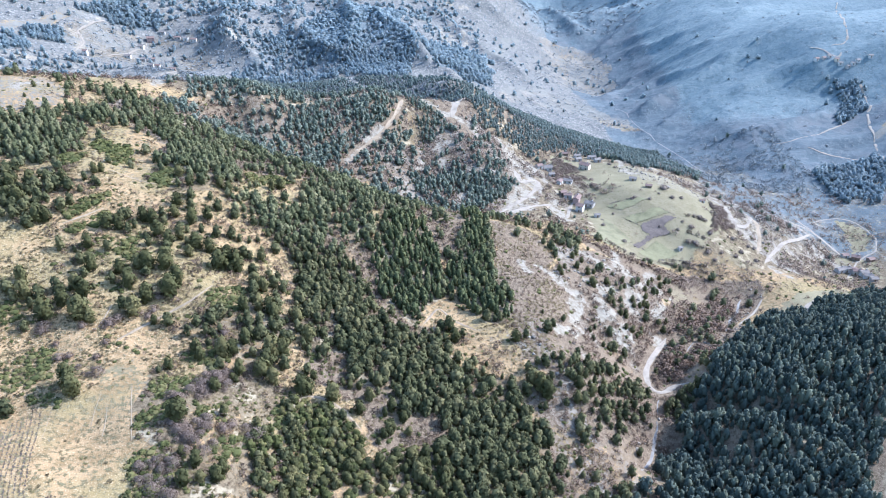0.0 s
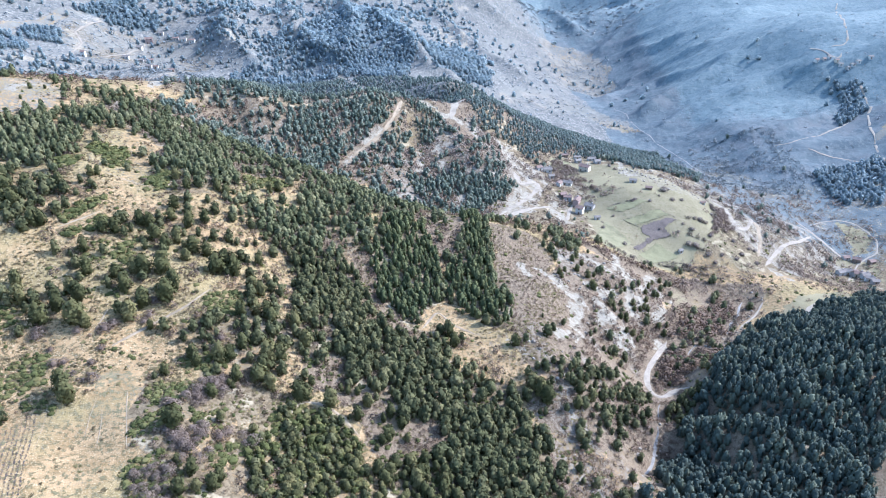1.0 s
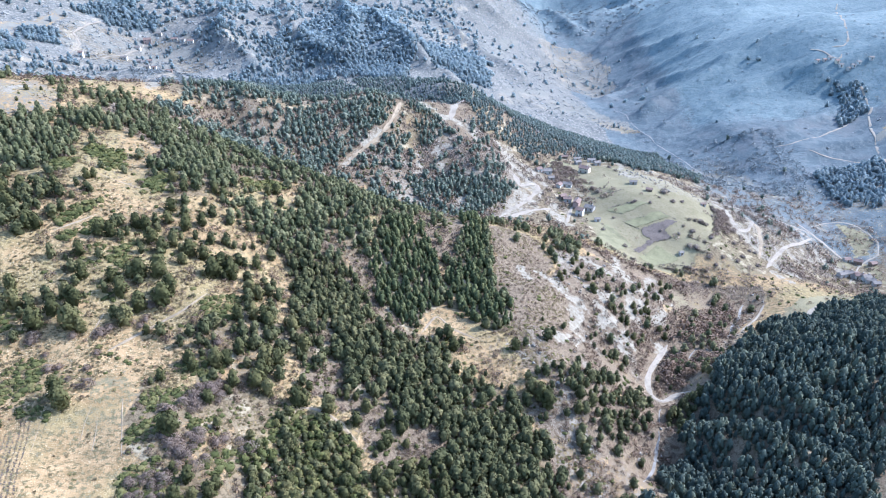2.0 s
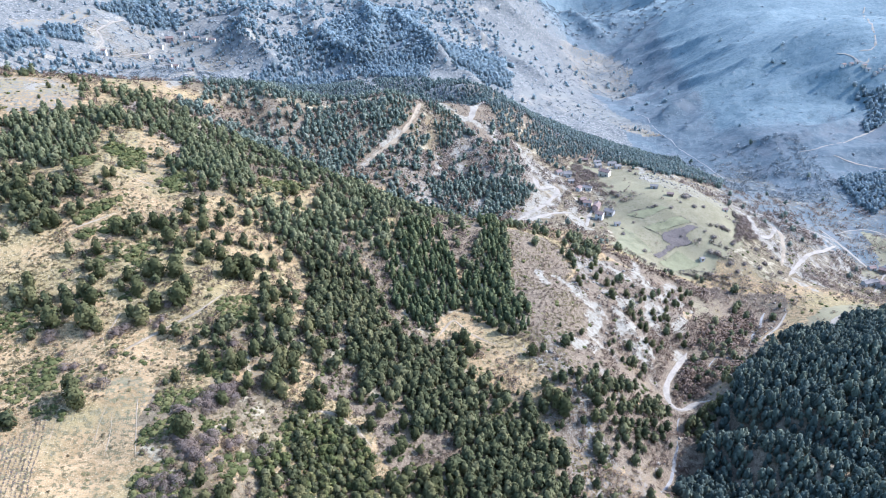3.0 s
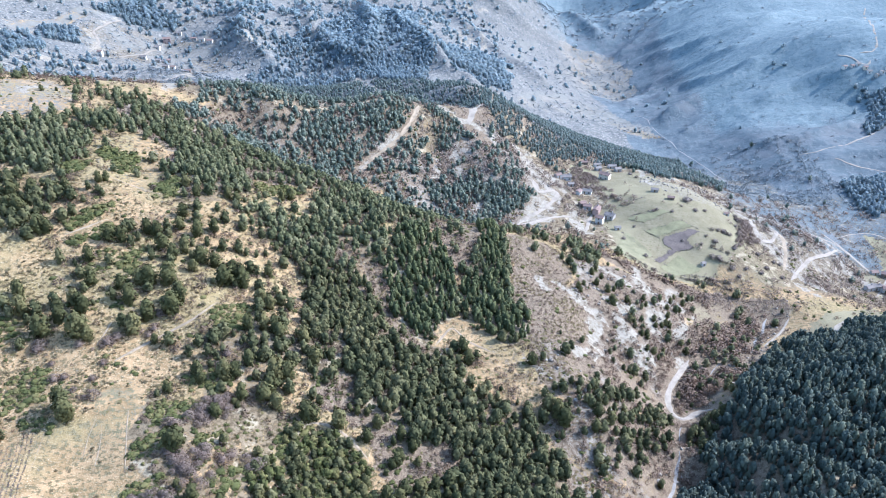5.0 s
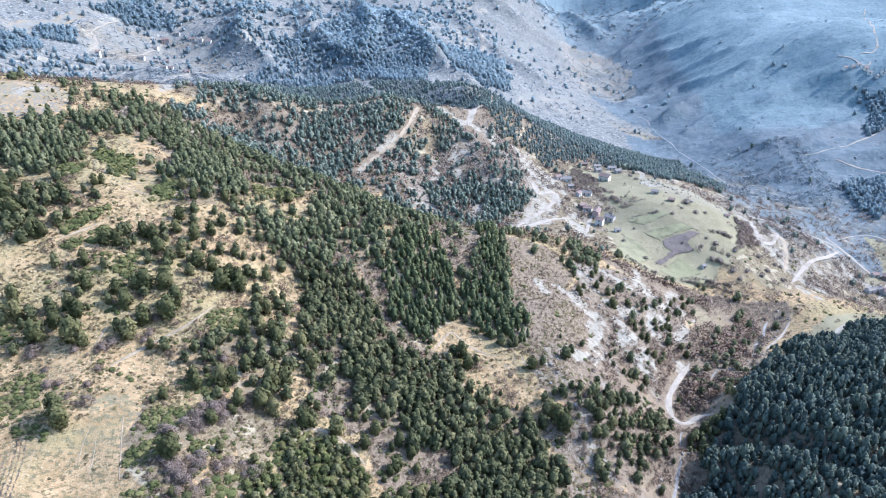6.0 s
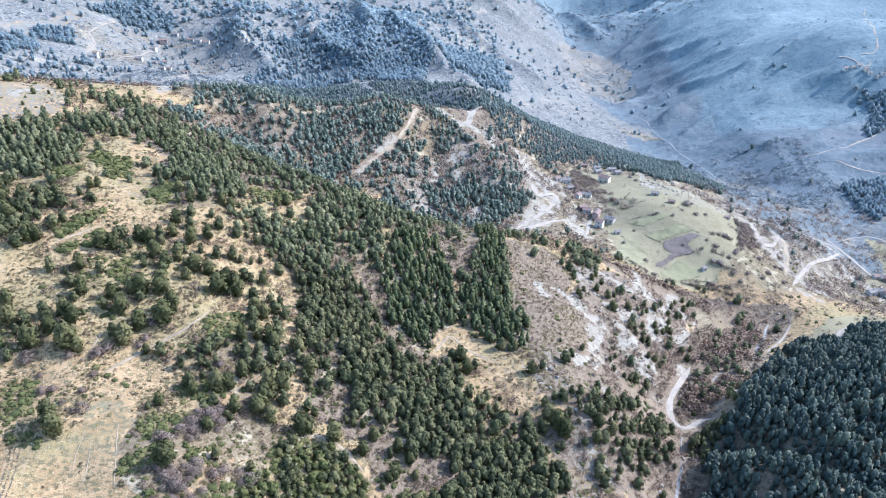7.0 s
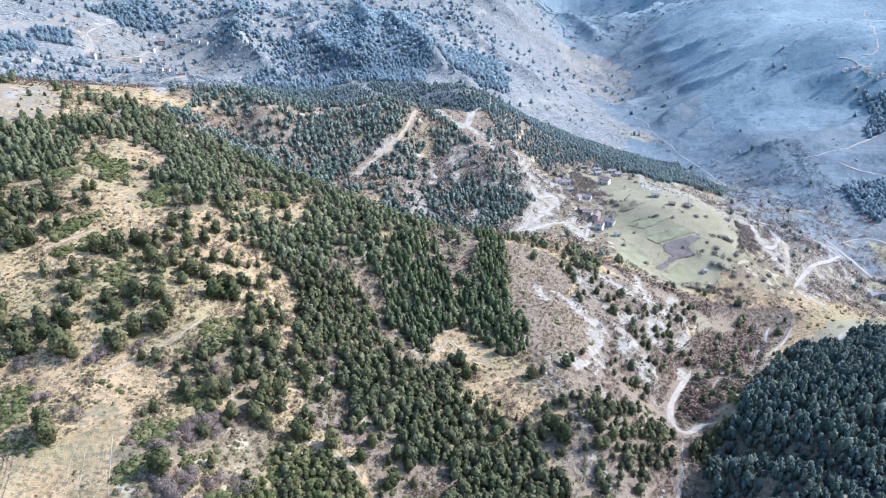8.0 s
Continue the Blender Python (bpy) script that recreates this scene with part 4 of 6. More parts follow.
# ---- mesh makers ----
def solid(name, verts, tris, material, parent=None, label="", tone=None, normals=None):
    """One mesh object of triangles from arrays."""
    mesh = bpy.data.meshes.new(name)
    verts, tris = np.asarray(verts, np.float32), np.asarray(tris, np.int32)
    mesh.vertices.add(len(verts)), mesh.loops.add(tris.size), mesh.polygons.add(len(tris))
    mesh.vertices.foreach_set("co", verts.ravel())
    mesh.loops.foreach_set("vertex_index", tris.ravel())
    mesh.polygons.foreach_set("loop_start", np.arange(0, tris.size, 3, dtype=np.int32))
    mesh.update(calc_edges=True)
    if tone is not None:
        mesh.attributes.new("tone", "FLOAT", "POINT").data.foreach_set("value", np.asarray(tone, np.float32))
    if normals is not None:
        mesh.attributes.new("custom_normal", "FLOAT_VECTOR", "POINT").data.foreach_set("vector", np.asarray(normals, np.float32).ravel())
    mesh.materials.append(material)
    ob = new(name, mesh)
    if parent:
        ob.parent = parent
    if label:
        tagged(ob, label)
    return ob


def part(name, bm, material, parent, label=""):
    mesh = bpy.data.meshes.new(name)
    bm.to_mesh(mesh)
    bm.free()
    mesh.materials.append(material)
    ob = new(name, mesh)
    ob.parent = parent
    return tagged(ob, label)


def thing(name, m, label, category, group="", kind=""):
    ob = new(name)
    ob.matrix_basis = m
    return tagged(ob, label, category, group, kind)


# ---- the ground, one sheet to the horizon ----
def graded(inner0, inner1, fine, reach0, reach1, growth, outer0, outer1):
    """Grid lines: even inside, slowly wider as far as reach, then fast to the horizon."""
    line, gap = list(np.arange(inner0, inner1 + 0.1, fine)), fine
    while line[-1] < outer1:
        gap = min(gap * (growth if line[-1] < reach1 else 1.1), 260)
        line.append(line[-1] + gap)
    gap = fine
    while line[0] > outer0:
        gap = min(gap * (growth if line[0] > reach0 else 1.1), 260)
        line.insert(0, line[0] - gap)
    return np.array(line)


def build_ground():
    xs, ys = graded(-220, 280, 2.4, -560, 620, 1.025, -4200, 4400), graded(145, 540, 2.4, 140, 1500, 1.012, -3000, 4600)
    gx, gy = np.meshgrid(xs, ys)
    x, y = gx.ravel(), gy.ravel()
    z = height(x, y)
    w, h = len(xs), len(ys)
    i = (np.arange(h - 1)[:, None] * w + np.arange(w - 1)[None]).ravel()
    tris = np.concatenate([np.stack([i, i + 1, i + w + 1], 1), np.stack([i, i + w + 1, i + w], 1)])
    ground = solid("ground", np.stack([x, y, z], 1), tris, GROUND)
    ground.data.polygons.foreach_set("use_smooth", np.ones(len(tris), bool))

    def layer(name, amounts):
        total = np.zeros(len(x))
        for zone, amount in amounts.items():
            total = np.maximum(total, amount * cover(x, y, zone, 12 if zone.startswith(("far", "east_", "river")) else 5))
        return total
    patch = rough_noise(x, y, 14, 4, 51)
    steep = rough_noise(0.85 * x + 0.5 * y, 0.25 * (0.85 * y - 0.5 * x), 7, 4, 52)  # streaks down the flank
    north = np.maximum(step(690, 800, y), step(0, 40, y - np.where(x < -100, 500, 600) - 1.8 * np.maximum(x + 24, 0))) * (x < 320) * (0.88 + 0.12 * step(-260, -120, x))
    layers = {
        "litter": layer("l", {"pine_core": 1, "pine_core_east": 1, "pine_top": 0.8, "pine_west": 0.8, "pine_south": 0.8, "green_south": 0.6, "scrub_mid": 0.7, "ridge_near": 0.8, "pine_northwest": 0.7, "ridge_wood": 0.85, "ridge_dark": 1, "ridge_slope": 1, "behind_crest": 1, "scree_top": 1, "scree_road": 0.7, "back_slope": 1,
                              "ridge_stand": 1, "rock_slope": 0.7, "east_wood": 1, "pine_back": 0.8, "pine_shelf": 0.8, "scrub_south": 0.8, "flank_low": 0.6, "hamlet": 1, "stream_wood": 0.8, "far_scree": 0.7, "far_hamlet": 0.9, "far_field": 0.5, "far_pine_e": 0.8, "far_pine_d": 0.7, "far_pine_b": 0.8}) + 0.5 * patch * (y < 650) + 0.85 * step(400, 450, y) * (y < 720) * step(20, 60, x) + 0.85 * step(430, 470, y) * (y < 720) * (x > -190),
        # haze-coloured woodland ground on the far slopes and the valley side
        "hazed_wood": np.clip(np.maximum(step(270, 310, x) * step(600, 660, y), 0.58 * step(440, 520, y) * step(170, 240, x)) + north, 0, 1) * (1 - layer("w", {"far_bank": 0.35, "river_flats": 0.4, "east_top": 0.5, "far_hamlet": 0.6, "far_field": 0.7, "far_scree": 0.45})) + 0.25 * patch,
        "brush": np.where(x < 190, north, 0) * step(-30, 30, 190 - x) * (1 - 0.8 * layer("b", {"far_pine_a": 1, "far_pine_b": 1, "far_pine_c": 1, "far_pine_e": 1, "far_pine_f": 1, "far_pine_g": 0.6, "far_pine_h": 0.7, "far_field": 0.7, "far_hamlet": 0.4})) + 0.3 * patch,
        "fern": layer("f", {"bracken": 1, "brown_strip": 0.9, "brown_crest": 1, "brown_gap": 1, "brown_low": 1, "orchard": 0.6, "scree_flank": 0.95, "scree_low": 1, "flank_low": 1, "valley_brush": 0.9, "stream_wood": 0.7, "shelf_belt": 1, "tan_east": 0.5, "ridge_wood": 0.62, "ridge_dark": 0.7, "rock_slope": 0.8, "crest_wood": 0.5, "pine_shelf": 0.6, "scree_top": 0.8, "scree_road": 0.5, "scrub_mid": 0.4}) + 0.4 * patch * (y < 420) + 0.6 * step(38, 52, x) * step(185, 200, y) * (1 - step(330, 350, y)),
        "lawn": layer("g", {"green_shelf": 1, "damp": 0.55, "field_east_a": 1, "field_east_b": 0.9, "field_east_c": 1, "east_field": 0.75, "tan_bank": 0.4, "tan_shelf": 0.36, "meadow_field": 0.33, "pasture_low": 0.1, "far_field": 0.4, "east_top": 0.3}) + 0.25 * patch,
        # hilltop and upper pasture are in it only to grey them like haze
        "stubble": layer("t", {"terrace_a": 0.8, "terrace_b": 0.8, "terrace_c": 0.62, "terrace_d": 0.7, "terrace_e": 0.6, "far_field": 0.75, "far_bank": 0.45, "east_top": 0.7, "river_flats": 0.4, "far_hamlet": 0.4, "hilltop": 0.46, "pasture_up": 0.3, "river_bank": 0.3}) + 0.4 * patch * (y > 650),
        # haze colour comes in with distance and over the east mountain
        "hazed_hills": np.maximum(step(1150, 1750, y) * (x > 150), 0.9 * step(0, 60, x - 250 - 0.12 * np.abs(y - 830)) * step(740, 860, y)) + 0.3 * patch,
        "marl": layer("m", {"scree_flank": 0.29, "scree_low": 0.26, "scree_top": 0.3, "scree_road": 0.5, "rock_slope": 0.45, "rock_band": 0.42, "hilltop": 0.12, "ridge_wood": 0.26, "crest_wood": 0.28, "far_scree": 0.4, "far_rock_a": 0.44, "far_rock_b": 0.42,
                            "river_flats": 0.5, "far_bank": 0.45, "river_bank": 0.42, "far_hamlet": 0.3, "flank_low": 0.36, "hamlet": 0.3}) + 0.5 * steep * (1 - layer("m", {"green_shelf": 1})),
    }
    layers["marl"] *= np.where(y > 560, 0.8, 1.0)
    layers["chalk"] = np.zeros(len(x))
    layers["fern"] = np.maximum(layers["fern"], 0.9 * (sum(inside(ring, x, y) for ring in OPENINGS) > 0))
    for name in ("litter", "fern"):
        layers[name] *= 1 - 0.6 * layer("s", {"tan_south": 1, "tan_east": 0.6})
    for width, course in PALE_RUNS:
        off = off_line(course, x + 6 * rough_noise(x, y, 8, 3, 57), y + 6 * rough_noise(x, y, 8, 3, 58))
        layers["chalk"] = np.maximum(layers["chalk"], (1.0 - step(0.4 * width, 0.4 * width + 2.4, off)) * (0.8 + 1.5 * rough_noise(x, y, 6, 3, 59)) * np.where(y > 560, 0.8, 1.0))
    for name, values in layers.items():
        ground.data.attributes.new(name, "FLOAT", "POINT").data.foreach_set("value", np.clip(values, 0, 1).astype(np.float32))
    return tagged(ground, "tan, brown and pale eroded hillsides with dry grass", "ground", kind="structure")


build_ground()


def ribbon(name, course, width, material, label, category):
    """A road or bed draped over the ground, slightly uneven at the edges."""
    dense = []
    for (x0, y0), (x1, y1) in zip(course, course[1:]):
        steps = max(2, int(math.hypot(x1 - x0, y1 - y0) / 2))
        dense += [(x0 + (x1 - x0) * k / steps, y0 + (y1 - y0) * k / steps) for k in range(steps)]
    line = np.array(dense + [course[-1]])
    for _ in range(4):
        line[1:-1] = 0.25 * line[:-2] + 0.5 * line[1:-1] + 0.25 * line[2:]
    if name == "gravel_bed":
        line[1:-1] += 2.2 * np.stack([soft_noise(line[1:-1, 0], line[1:-1, 1], 14, 81), soft_noise(line[1:-1, 0], line[1:-1, 1], 14, 82)], 1)
    side = np.gradient(line, axis=0)
    side = np.stack([-side[:, 1], side[:, 0]], 1) / np.maximum(np.hypot(side[:, 0], side[:, 1])[:, None], 1e-6)
    across = np.linspace(-0.5, 0.5, 5)
    wide = width * (1 + 0.8 * rough_noise(line[:, 0], line[:, 1], 9, 3, 5))
    run = np.arange(len(line)) * 2.0
    wide = wide * np.clip(np.minimum(run, run[-1] - run) / 8 + 0.3, 0, 1)
    at = line[:, None, :] + side[:, None, :] * (across[None, :, None] * wide[:, None, None])
    z = height(at[..., 0], at[..., 1])
    rise = min(0.2, 0.06 * width + 0.02)
    z = np.maximum(z, z.mean(1, keepdims=True)) + rise
    z[:, (0, -1)] -= rise + 0.12
    verts = np.concatenate([at, z[..., None]], 2).reshape(-1, 3)
    i = (np.arange(len(line) - 1)[:, None] * 5 + np.arange(4)[None]).ravel()
    tris = np.concatenate([np.stack([i, i + 5, i + 6], 1), np.stack([i, i + 6, i + 1], 1)])[:, ::-1]
    ob = solid(name, verts, tris, material)
    return tagged(ob, label, category, kind="structure")


for kind, width, course in ROADS:
    stuff = {"road": (GRAVEL, "pale gravel road cut into the slope", "road"), "dirt_track": (EARTH, "worn dirt track across dry grass", "track"),
             "gravel_bed": (BED, "pale gravel bed of a stream", "stream bed")}[kind]
    ribbon(kind, course, width, *stuff)


def field_patch(name, ring, material, label, rise=0.28):
    """A worked field laid over the meadow, with soft edges."""
    xs, ys = [p[0] for p in ring], [p[1] for p in ring]
    gx, gy = np.meshgrid(np.arange(min(xs), max(xs), 1.0), np.arange(min(ys), max(ys), 1.0))
    w = gx.shape[1]
    x, y = gx.ravel(), gy.ravel()
    i = (np.arange(gx.shape[0] - 1)[:, None] * w + np.arange(w - 1)[None]).ravel()
    cx, cy = x[i] + 0.5, y[i] + 0.5
    i = i[inside(ring, cx + 0.7 * rough_noise(cx, cy, 5, 3, 15), cy + 0.7 * rough_noise(cx, cy, 5, 3, 16))]
    used, back = np.unique(np.stack([i, i + 1, i + w + 1, i + w], 1), return_inverse=True)
    q = back.reshape(-1, 4)
    z = height(x[used], y[used]) + rise + 0.08 * soft_noise(x[used], y[used], 1.5, 17)
    ob = solid(name, np.stack([x[used], y[used], z], 1), np.concatenate([q[:, [0, 1, 2]], q[:, [0, 2, 3]]]), material)
    return tagged(ob, label, "field", kind="structure")


field_patch("ploughed_field", FIELDS[0], PLOUGHED, "dark freshly ploughed strip in the meadow")
for k, ring in enumerate(FIELDS[1:]):
    field_patch("meadow_field", ring, MEADOWS[k % 2], "green mown meadow strip" if k % 2 == 0 else "dry yellowish meadow strip")


# ---- plants ----
def shards(centres, normals, size, rng, slim=1.0):
    """A ragged little leaf clump at each centre."""
    n = len(centres)
    up = rng.normal(size=(n, 3))
    a = np.cross(normals, up)
    a /= np.linalg.norm(a, axis=1, keepdims=True) + 1e-9
    b = np.cross(normals, a)
    s = (1.25 * size * rng.uniform(0.65, 1.35, n))[:, None]
    v = np.stack([centres - a * s * slim - b * s * 0.5, centres + a * s * slim - b * s * rng.uniform(0.2, 0.7, n)[:, None], centres + b * s * 0.9 + normals * s * 0.3], 1)
    i = np.arange(n)[:, None] * 3
    return v.reshape(-1, 3), i + [[0, 1, 2]]


def lathe(profile, sides, rng, wobble=0.15):
    """A closed lumpy solid from (radius, height) rings."""
    rings, turn = [], rng.uniform(0, 6.3)
    for r, h in profile:
        angle = turn + np.arange(sides) * 2 * np.pi / sides
        rr = r * (1 + wobble * rng.uniform(-1, 1, sides))
        rings.append(np.stack([rr * np.cos(angle), rr * np.sin(angle), np.full(sides, h)], 1))
    v = np.concatenate(rings + [[[0, 0, profile[0][1]], [0, 0, profile[-1][1]]]])
    t = []
    for k in range(len(profile) - 1):
        for j in range(sides):
            a, b, c, d = k * sides + j, k * sides + (j + 1) % sides, (k + 1) * sides + (j + 1) % sides, (k + 1) * sides + j
            t += [(a, b, c), (a, c, d)]
    low, high, last = len(v) - 2, len(v) - 1, (len(profile) - 1) * sides
    for j in range(sides):
        t += [(low, (j + 1) % sides, j), (high, last + j, last + (j + 1) % sides)]
    return v, np.array(t)


def joined(*pieces):
    verts, tris, base = [], [], 0
    for v, t in pieces:
        verts.append(v), tris.append(np.asarray(t) + base)
        base += len(v)
    return np.concatenate(verts), np.concatenate(tris)


def domed(piece, leaves, wide, middle, half, rng, loose):
    """A plant whose leaf clumps are shaded as one soft round mass; the first vertices belong to loose leaves."""
    v, t = piece
    n = v / [wide ** 2, wide ** 2, half ** 2] - [0, 0, middle / half ** 2]
    n /= np.linalg.norm(n, axis=1, keepdims=True) + 1e-9
    n[:leaves] += np.repeat(loose * rng.normal(size=(leaves // 3, 3)), 3, 0)
    n /= np.linalg.norm(n, axis=1, keepdims=True) + 1e-9
    face = np.cross(v[t[:, 1]] - v[t[:, 0]], v[t[:, 2]] - v[t[:, 0]])
    t = np.where(((face * n[t].sum(1)).sum(1) < 0)[:, None], t[:, ::-1], t)
    return v, t, n


def crown(rng, clumps, tall, wide, low, shape, size, core_sides):
    """A crown of separate clumps round a thin inner core. shape 1: pointed, 0: rounded."""
    h = rng.uniform(0, 1, clumps * 3)
    reach = shape * (1 - h) ** 0.75 + (1 - shape) * np.sqrt(np.clip(1 - (1.8 * h - 0.8) ** 2 * 0.98, 0, 1))
    keep = rng.uniform(0, 1, clumps * 3) < 0.25 + 0.75 * reach
    h, reach = h[keep][:clumps], reach[keep][:clumps]
    angle = rng.uniform(0, 2 * np.pi, len(h))
    limb = 0.78 + 0.22 * np.sin(3 * angle + 9 * h + rng.uniform(0, 6)) + 0.12 * rng.normal(size=len(h))
    r = wide * reach * limb * np.sqrt(rng.uniform(0.45, 1.0, len(h)))
    z = low + (tall - low) * h
    lean = rng.normal(size=2) * 0.04 * tall
    centre = np.stack([r * np.cos(angle) + lean[0] * h, r * np.sin(angle) + lean[1] * h, z], 1)
    normal = np.stack([np.cos(angle), np.sin(angle), 0.35 + 0.5 * h], 1) + 0.4 * rng.normal(size=(len(h), 3))
    normal /= np.linalg.norm(normal, axis=1, keepdims=True)
    leaf = shards(centre, normal, size, rng)
    k = 0.5
    body = lathe([(0.25 * wide * k, low), (wide * k * (0.95 if shape > 0.5 else 0.85), low + 0.18 * (tall - low)),
                  (wide * k * (0.62 if shape > 0.5 else 0.95), low + 0.55 * (tall - low)), (wide * k * 0.12, low + 0.95 * (tall - low))], core_sides, rng, 0.25)
    return domed(joined(leaf, body), len(leaf[0]), wide, low + 0.3 * (tall - low), 0.62 * (tall - low), rng, 0.22)


def trunk(rng, tall, thick):
    return lathe([(thick, -0.6), (thick * 0.8, 0.3 * tall), (thick * 0.45, 0.7 * tall), (thick * 0.12, 0.95 * tall)], 5, rng, 0.1)


def bare_bush(rng, twigs, tall, wide):
    """A rounded haze of bare shoots."""
    angle, u = rng.uniform(0, 2 * np.pi, twigs), rng.uniform(0, 1, twigs)
    flat = np.sqrt(1 - u * u) * wide * (1 + 0.2 * np.sin(3 * angle + rng.uniform(0, 6)))
    way = np.stack([flat * np.cos(angle), flat * np.sin(angle), tall * (0.12 + 0.88 * u)], 1)
    far = rng.uniform(0.45, 1.05, twigs)[:, None]
    foot = way * far * np.array([0.62, 0.62, 0.7]) - [0, 0, 0.08]
    top = way * far + 0.1 * rng.normal(size=(twigs, 3))
    side = np.cross(top - foot, rng.normal(size=(twigs, 3)))
    side /= np.linalg.norm(side, axis=1, keepdims=True) + 1e-9
    girth = (0.012 + 0.025 * rng.uniform(0, 1, twigs))[:, None] * (60 / twigs) ** 0.6
    v = np.stack([foot - side * girth, foot + side * girth, top], 1).reshape(-1, 3)
    i = np.arange(twigs)[:, None] * 3
    return v, i + [[0, 1, 2]]


def puff(rng, clumps, tall, wide, size):
    """The blur of fine twigs inside a bare bush."""
    angle, u = rng.uniform(0, 2 * np.pi, clumps), rng.uniform(0, 1, clumps)
    r = wide * np.sqrt(1 - u * u) * rng.uniform(0.5, 1.0, clumps)
    c = np.stack([r * np.cos(angle), r * np.sin(angle), tall * u], 1)
    n = rng.normal(size=(clumps, 3)) + [0, 0, 0.5]
    return shards(c, n / np.linalg.norm(n, axis=1, keepdims=True), size, rng, 0.6)


def low_bush(rng, clumps, tall, wide, size):
    angle, r = rng.uniform(0, 2 * np.pi, clumps), wide * np.sqrt(rng.uniform(0, 1, clumps))
    dome = tall * np.sqrt(np.clip(1 - (r / wide) ** 2 * 0.9, 0, 1)) * rng.uniform(0.5, 1.1, clumps)
    c = np.stack([r * np.cos(angle) * rng.uniform(0.8, 1.2), r * np.sin(angle) * rng.uniform(0.8, 1.2), dome - 0.1], 1)
    n = np.stack([np.cos(angle) * r / wide, np.sin(angle) * r / wide, np.full(clumps, 0.9)], 1) + 0.5 * rng.normal(size=(clumps, 3))
    n /= np.linalg.norm(n, axis=1, keepdims=True)
    body = lathe([(0.75 * wide, -0.3), (0.62 * wide, 0.4 * tall), (0.3 * wide, 0.72 * tall)], 6, rng, 0.3)
    return domed(joined(shards(c, n, size, rng), body), 3 * clumps, wide, -0.1, tall, rng, 0.35)


RNG = np.random.default_rng(5)
MAKERS = {
    "pine": lambda r, k: crown(r, (320, 110, 36, 12)[k], 1.0, 0.35, 0.04, 0.42, (0.048, 0.08, 0.135, 0.23)[k], (6, 5, 4, 3)[k]),
    "round_pine": lambda r, k: crown(r, (420, 125, 40, 12)[k], 1.0, 0.42, 0.03, 0.22, (0.05, 0.088, 0.15, 0.27)[k], (7, 5, 4, 3)[k]),
    "bare": lambda r, k: domed(joined(bare_bush(r, (26, 12, 6, 3)[k], 0.8, 0.6), puff(r, (560, 60, 18, 9)[k], 0.78, 0.6, (0.04, 0.085, 0.14, 0.24)[k])), 3 * (26 + 560, 12 + 60, 6 + 18, 3 + 9)[k], 0.6, 0.0, 0.8, r, 0.22),
    "broom": lambda r, k: low_bush(r, (44, 34, 16, 8)[k], 0.55, 0.62, (0.13, 0.17, 0.25, 0.3)[k]),
    "tuft": lambda r, k: shards(np.stack([0.4 * r.normal(size=6), 0.4 * r.normal(size=6), r.uniform(0.05, 0.4, 6)], 1), np.tile([0.0, 0.0, 1.0], (6, 1)) + 0.6 * r.normal(size=(6, 3)), 0.42, r) + (np.tile([0.0, 0.0, 1.0], (18, 1)),),
}
FORMS = {(kind, k): [make(RNG, k) for _ in range(6)] for kind, make in MAKERS.items() for k in range(4)}


def planted(name, kind, detail, spots, material, label, category, squash=(0.85, 1.2), lying=False):
    """Plants past counting in one mesh. spots: x, y, height; lying plants follow the slope."""
    spots = np.asarray(spots, float)
    if not len(spots):
        return None
    ground = height(spots[:, 0], spots[:, 1])
    which = RNG.integers(0, 6, len(spots))
    east, north = ((height(spots[:, 0] + 3 * k, spots[:, 1] + 3 * (1 - k)) - ground) / 3 * lying for k in (1, 0))
    verts, tris, tones, normals, base = [], [], [], [], 0
    for f in range(6):
        pick = np.where(which == f)[0]
        if not len(pick):
            continue
        v, t, round_off = FORMS[kind, detail][f]
        n = len(pick)
        a, tall = RNG.uniform(0, 2 * np.pi, n), spots[pick, 2]
        wide = tall * RNG.uniform(squash[0], squash[1], n)
        c, s = np.cos(a)[:, None], np.sin(a)[:, None]
        x = (v[None, :, 0] * c - v[None, :, 1] * s) * wide[:, None] + spots[pick, 0][:, None]
        y = (v[None, :, 0] * s + v[None, :, 1] * c) * wide[:, None] + spots[pick, 1][:, None]
        z = v[None, :, 2] * tall[:, None] + ground[pick][:, None]
        z = z + (x - spots[pick, 0][:, None]) * east[pick][:, None] + (y - spots[pick, 1][:, None]) * north[pick][:, None]
        verts.append(np.stack([x, y, z], 2).reshape(-1, 3))
        tris.append((t[None] + (base + np.arange(n) * len(v))[:, None, None]).reshape(-1, 3))
        flat, up = 1 / wide[:, None], round_off[None, :, 2] / tall[:, None]
        facing = np.stack([(round_off[None, :, 0] * c - round_off[None, :, 1] * s) * flat - up * east[pick][:, None],
                           (round_off[None, :, 0] * s + round_off[None, :, 1] * c) * flat - up * north[pick][:, None], up], 2)
        facing /= np.linalg.norm(facing, axis=2, keepdims=True)
        normals.append(facing.reshape(-1, 3))
        tones.append(np.repeat(RNG.uniform(0, 1, n), len(v)))
        base += n * len(v)
    ob = solid(name, np.concatenate(verts), np.concatenate(tris), material, tone=np.concatenate(tones), normals=np.concatenate(normals))
    return tagged(ob, label, category, kind="stuff")


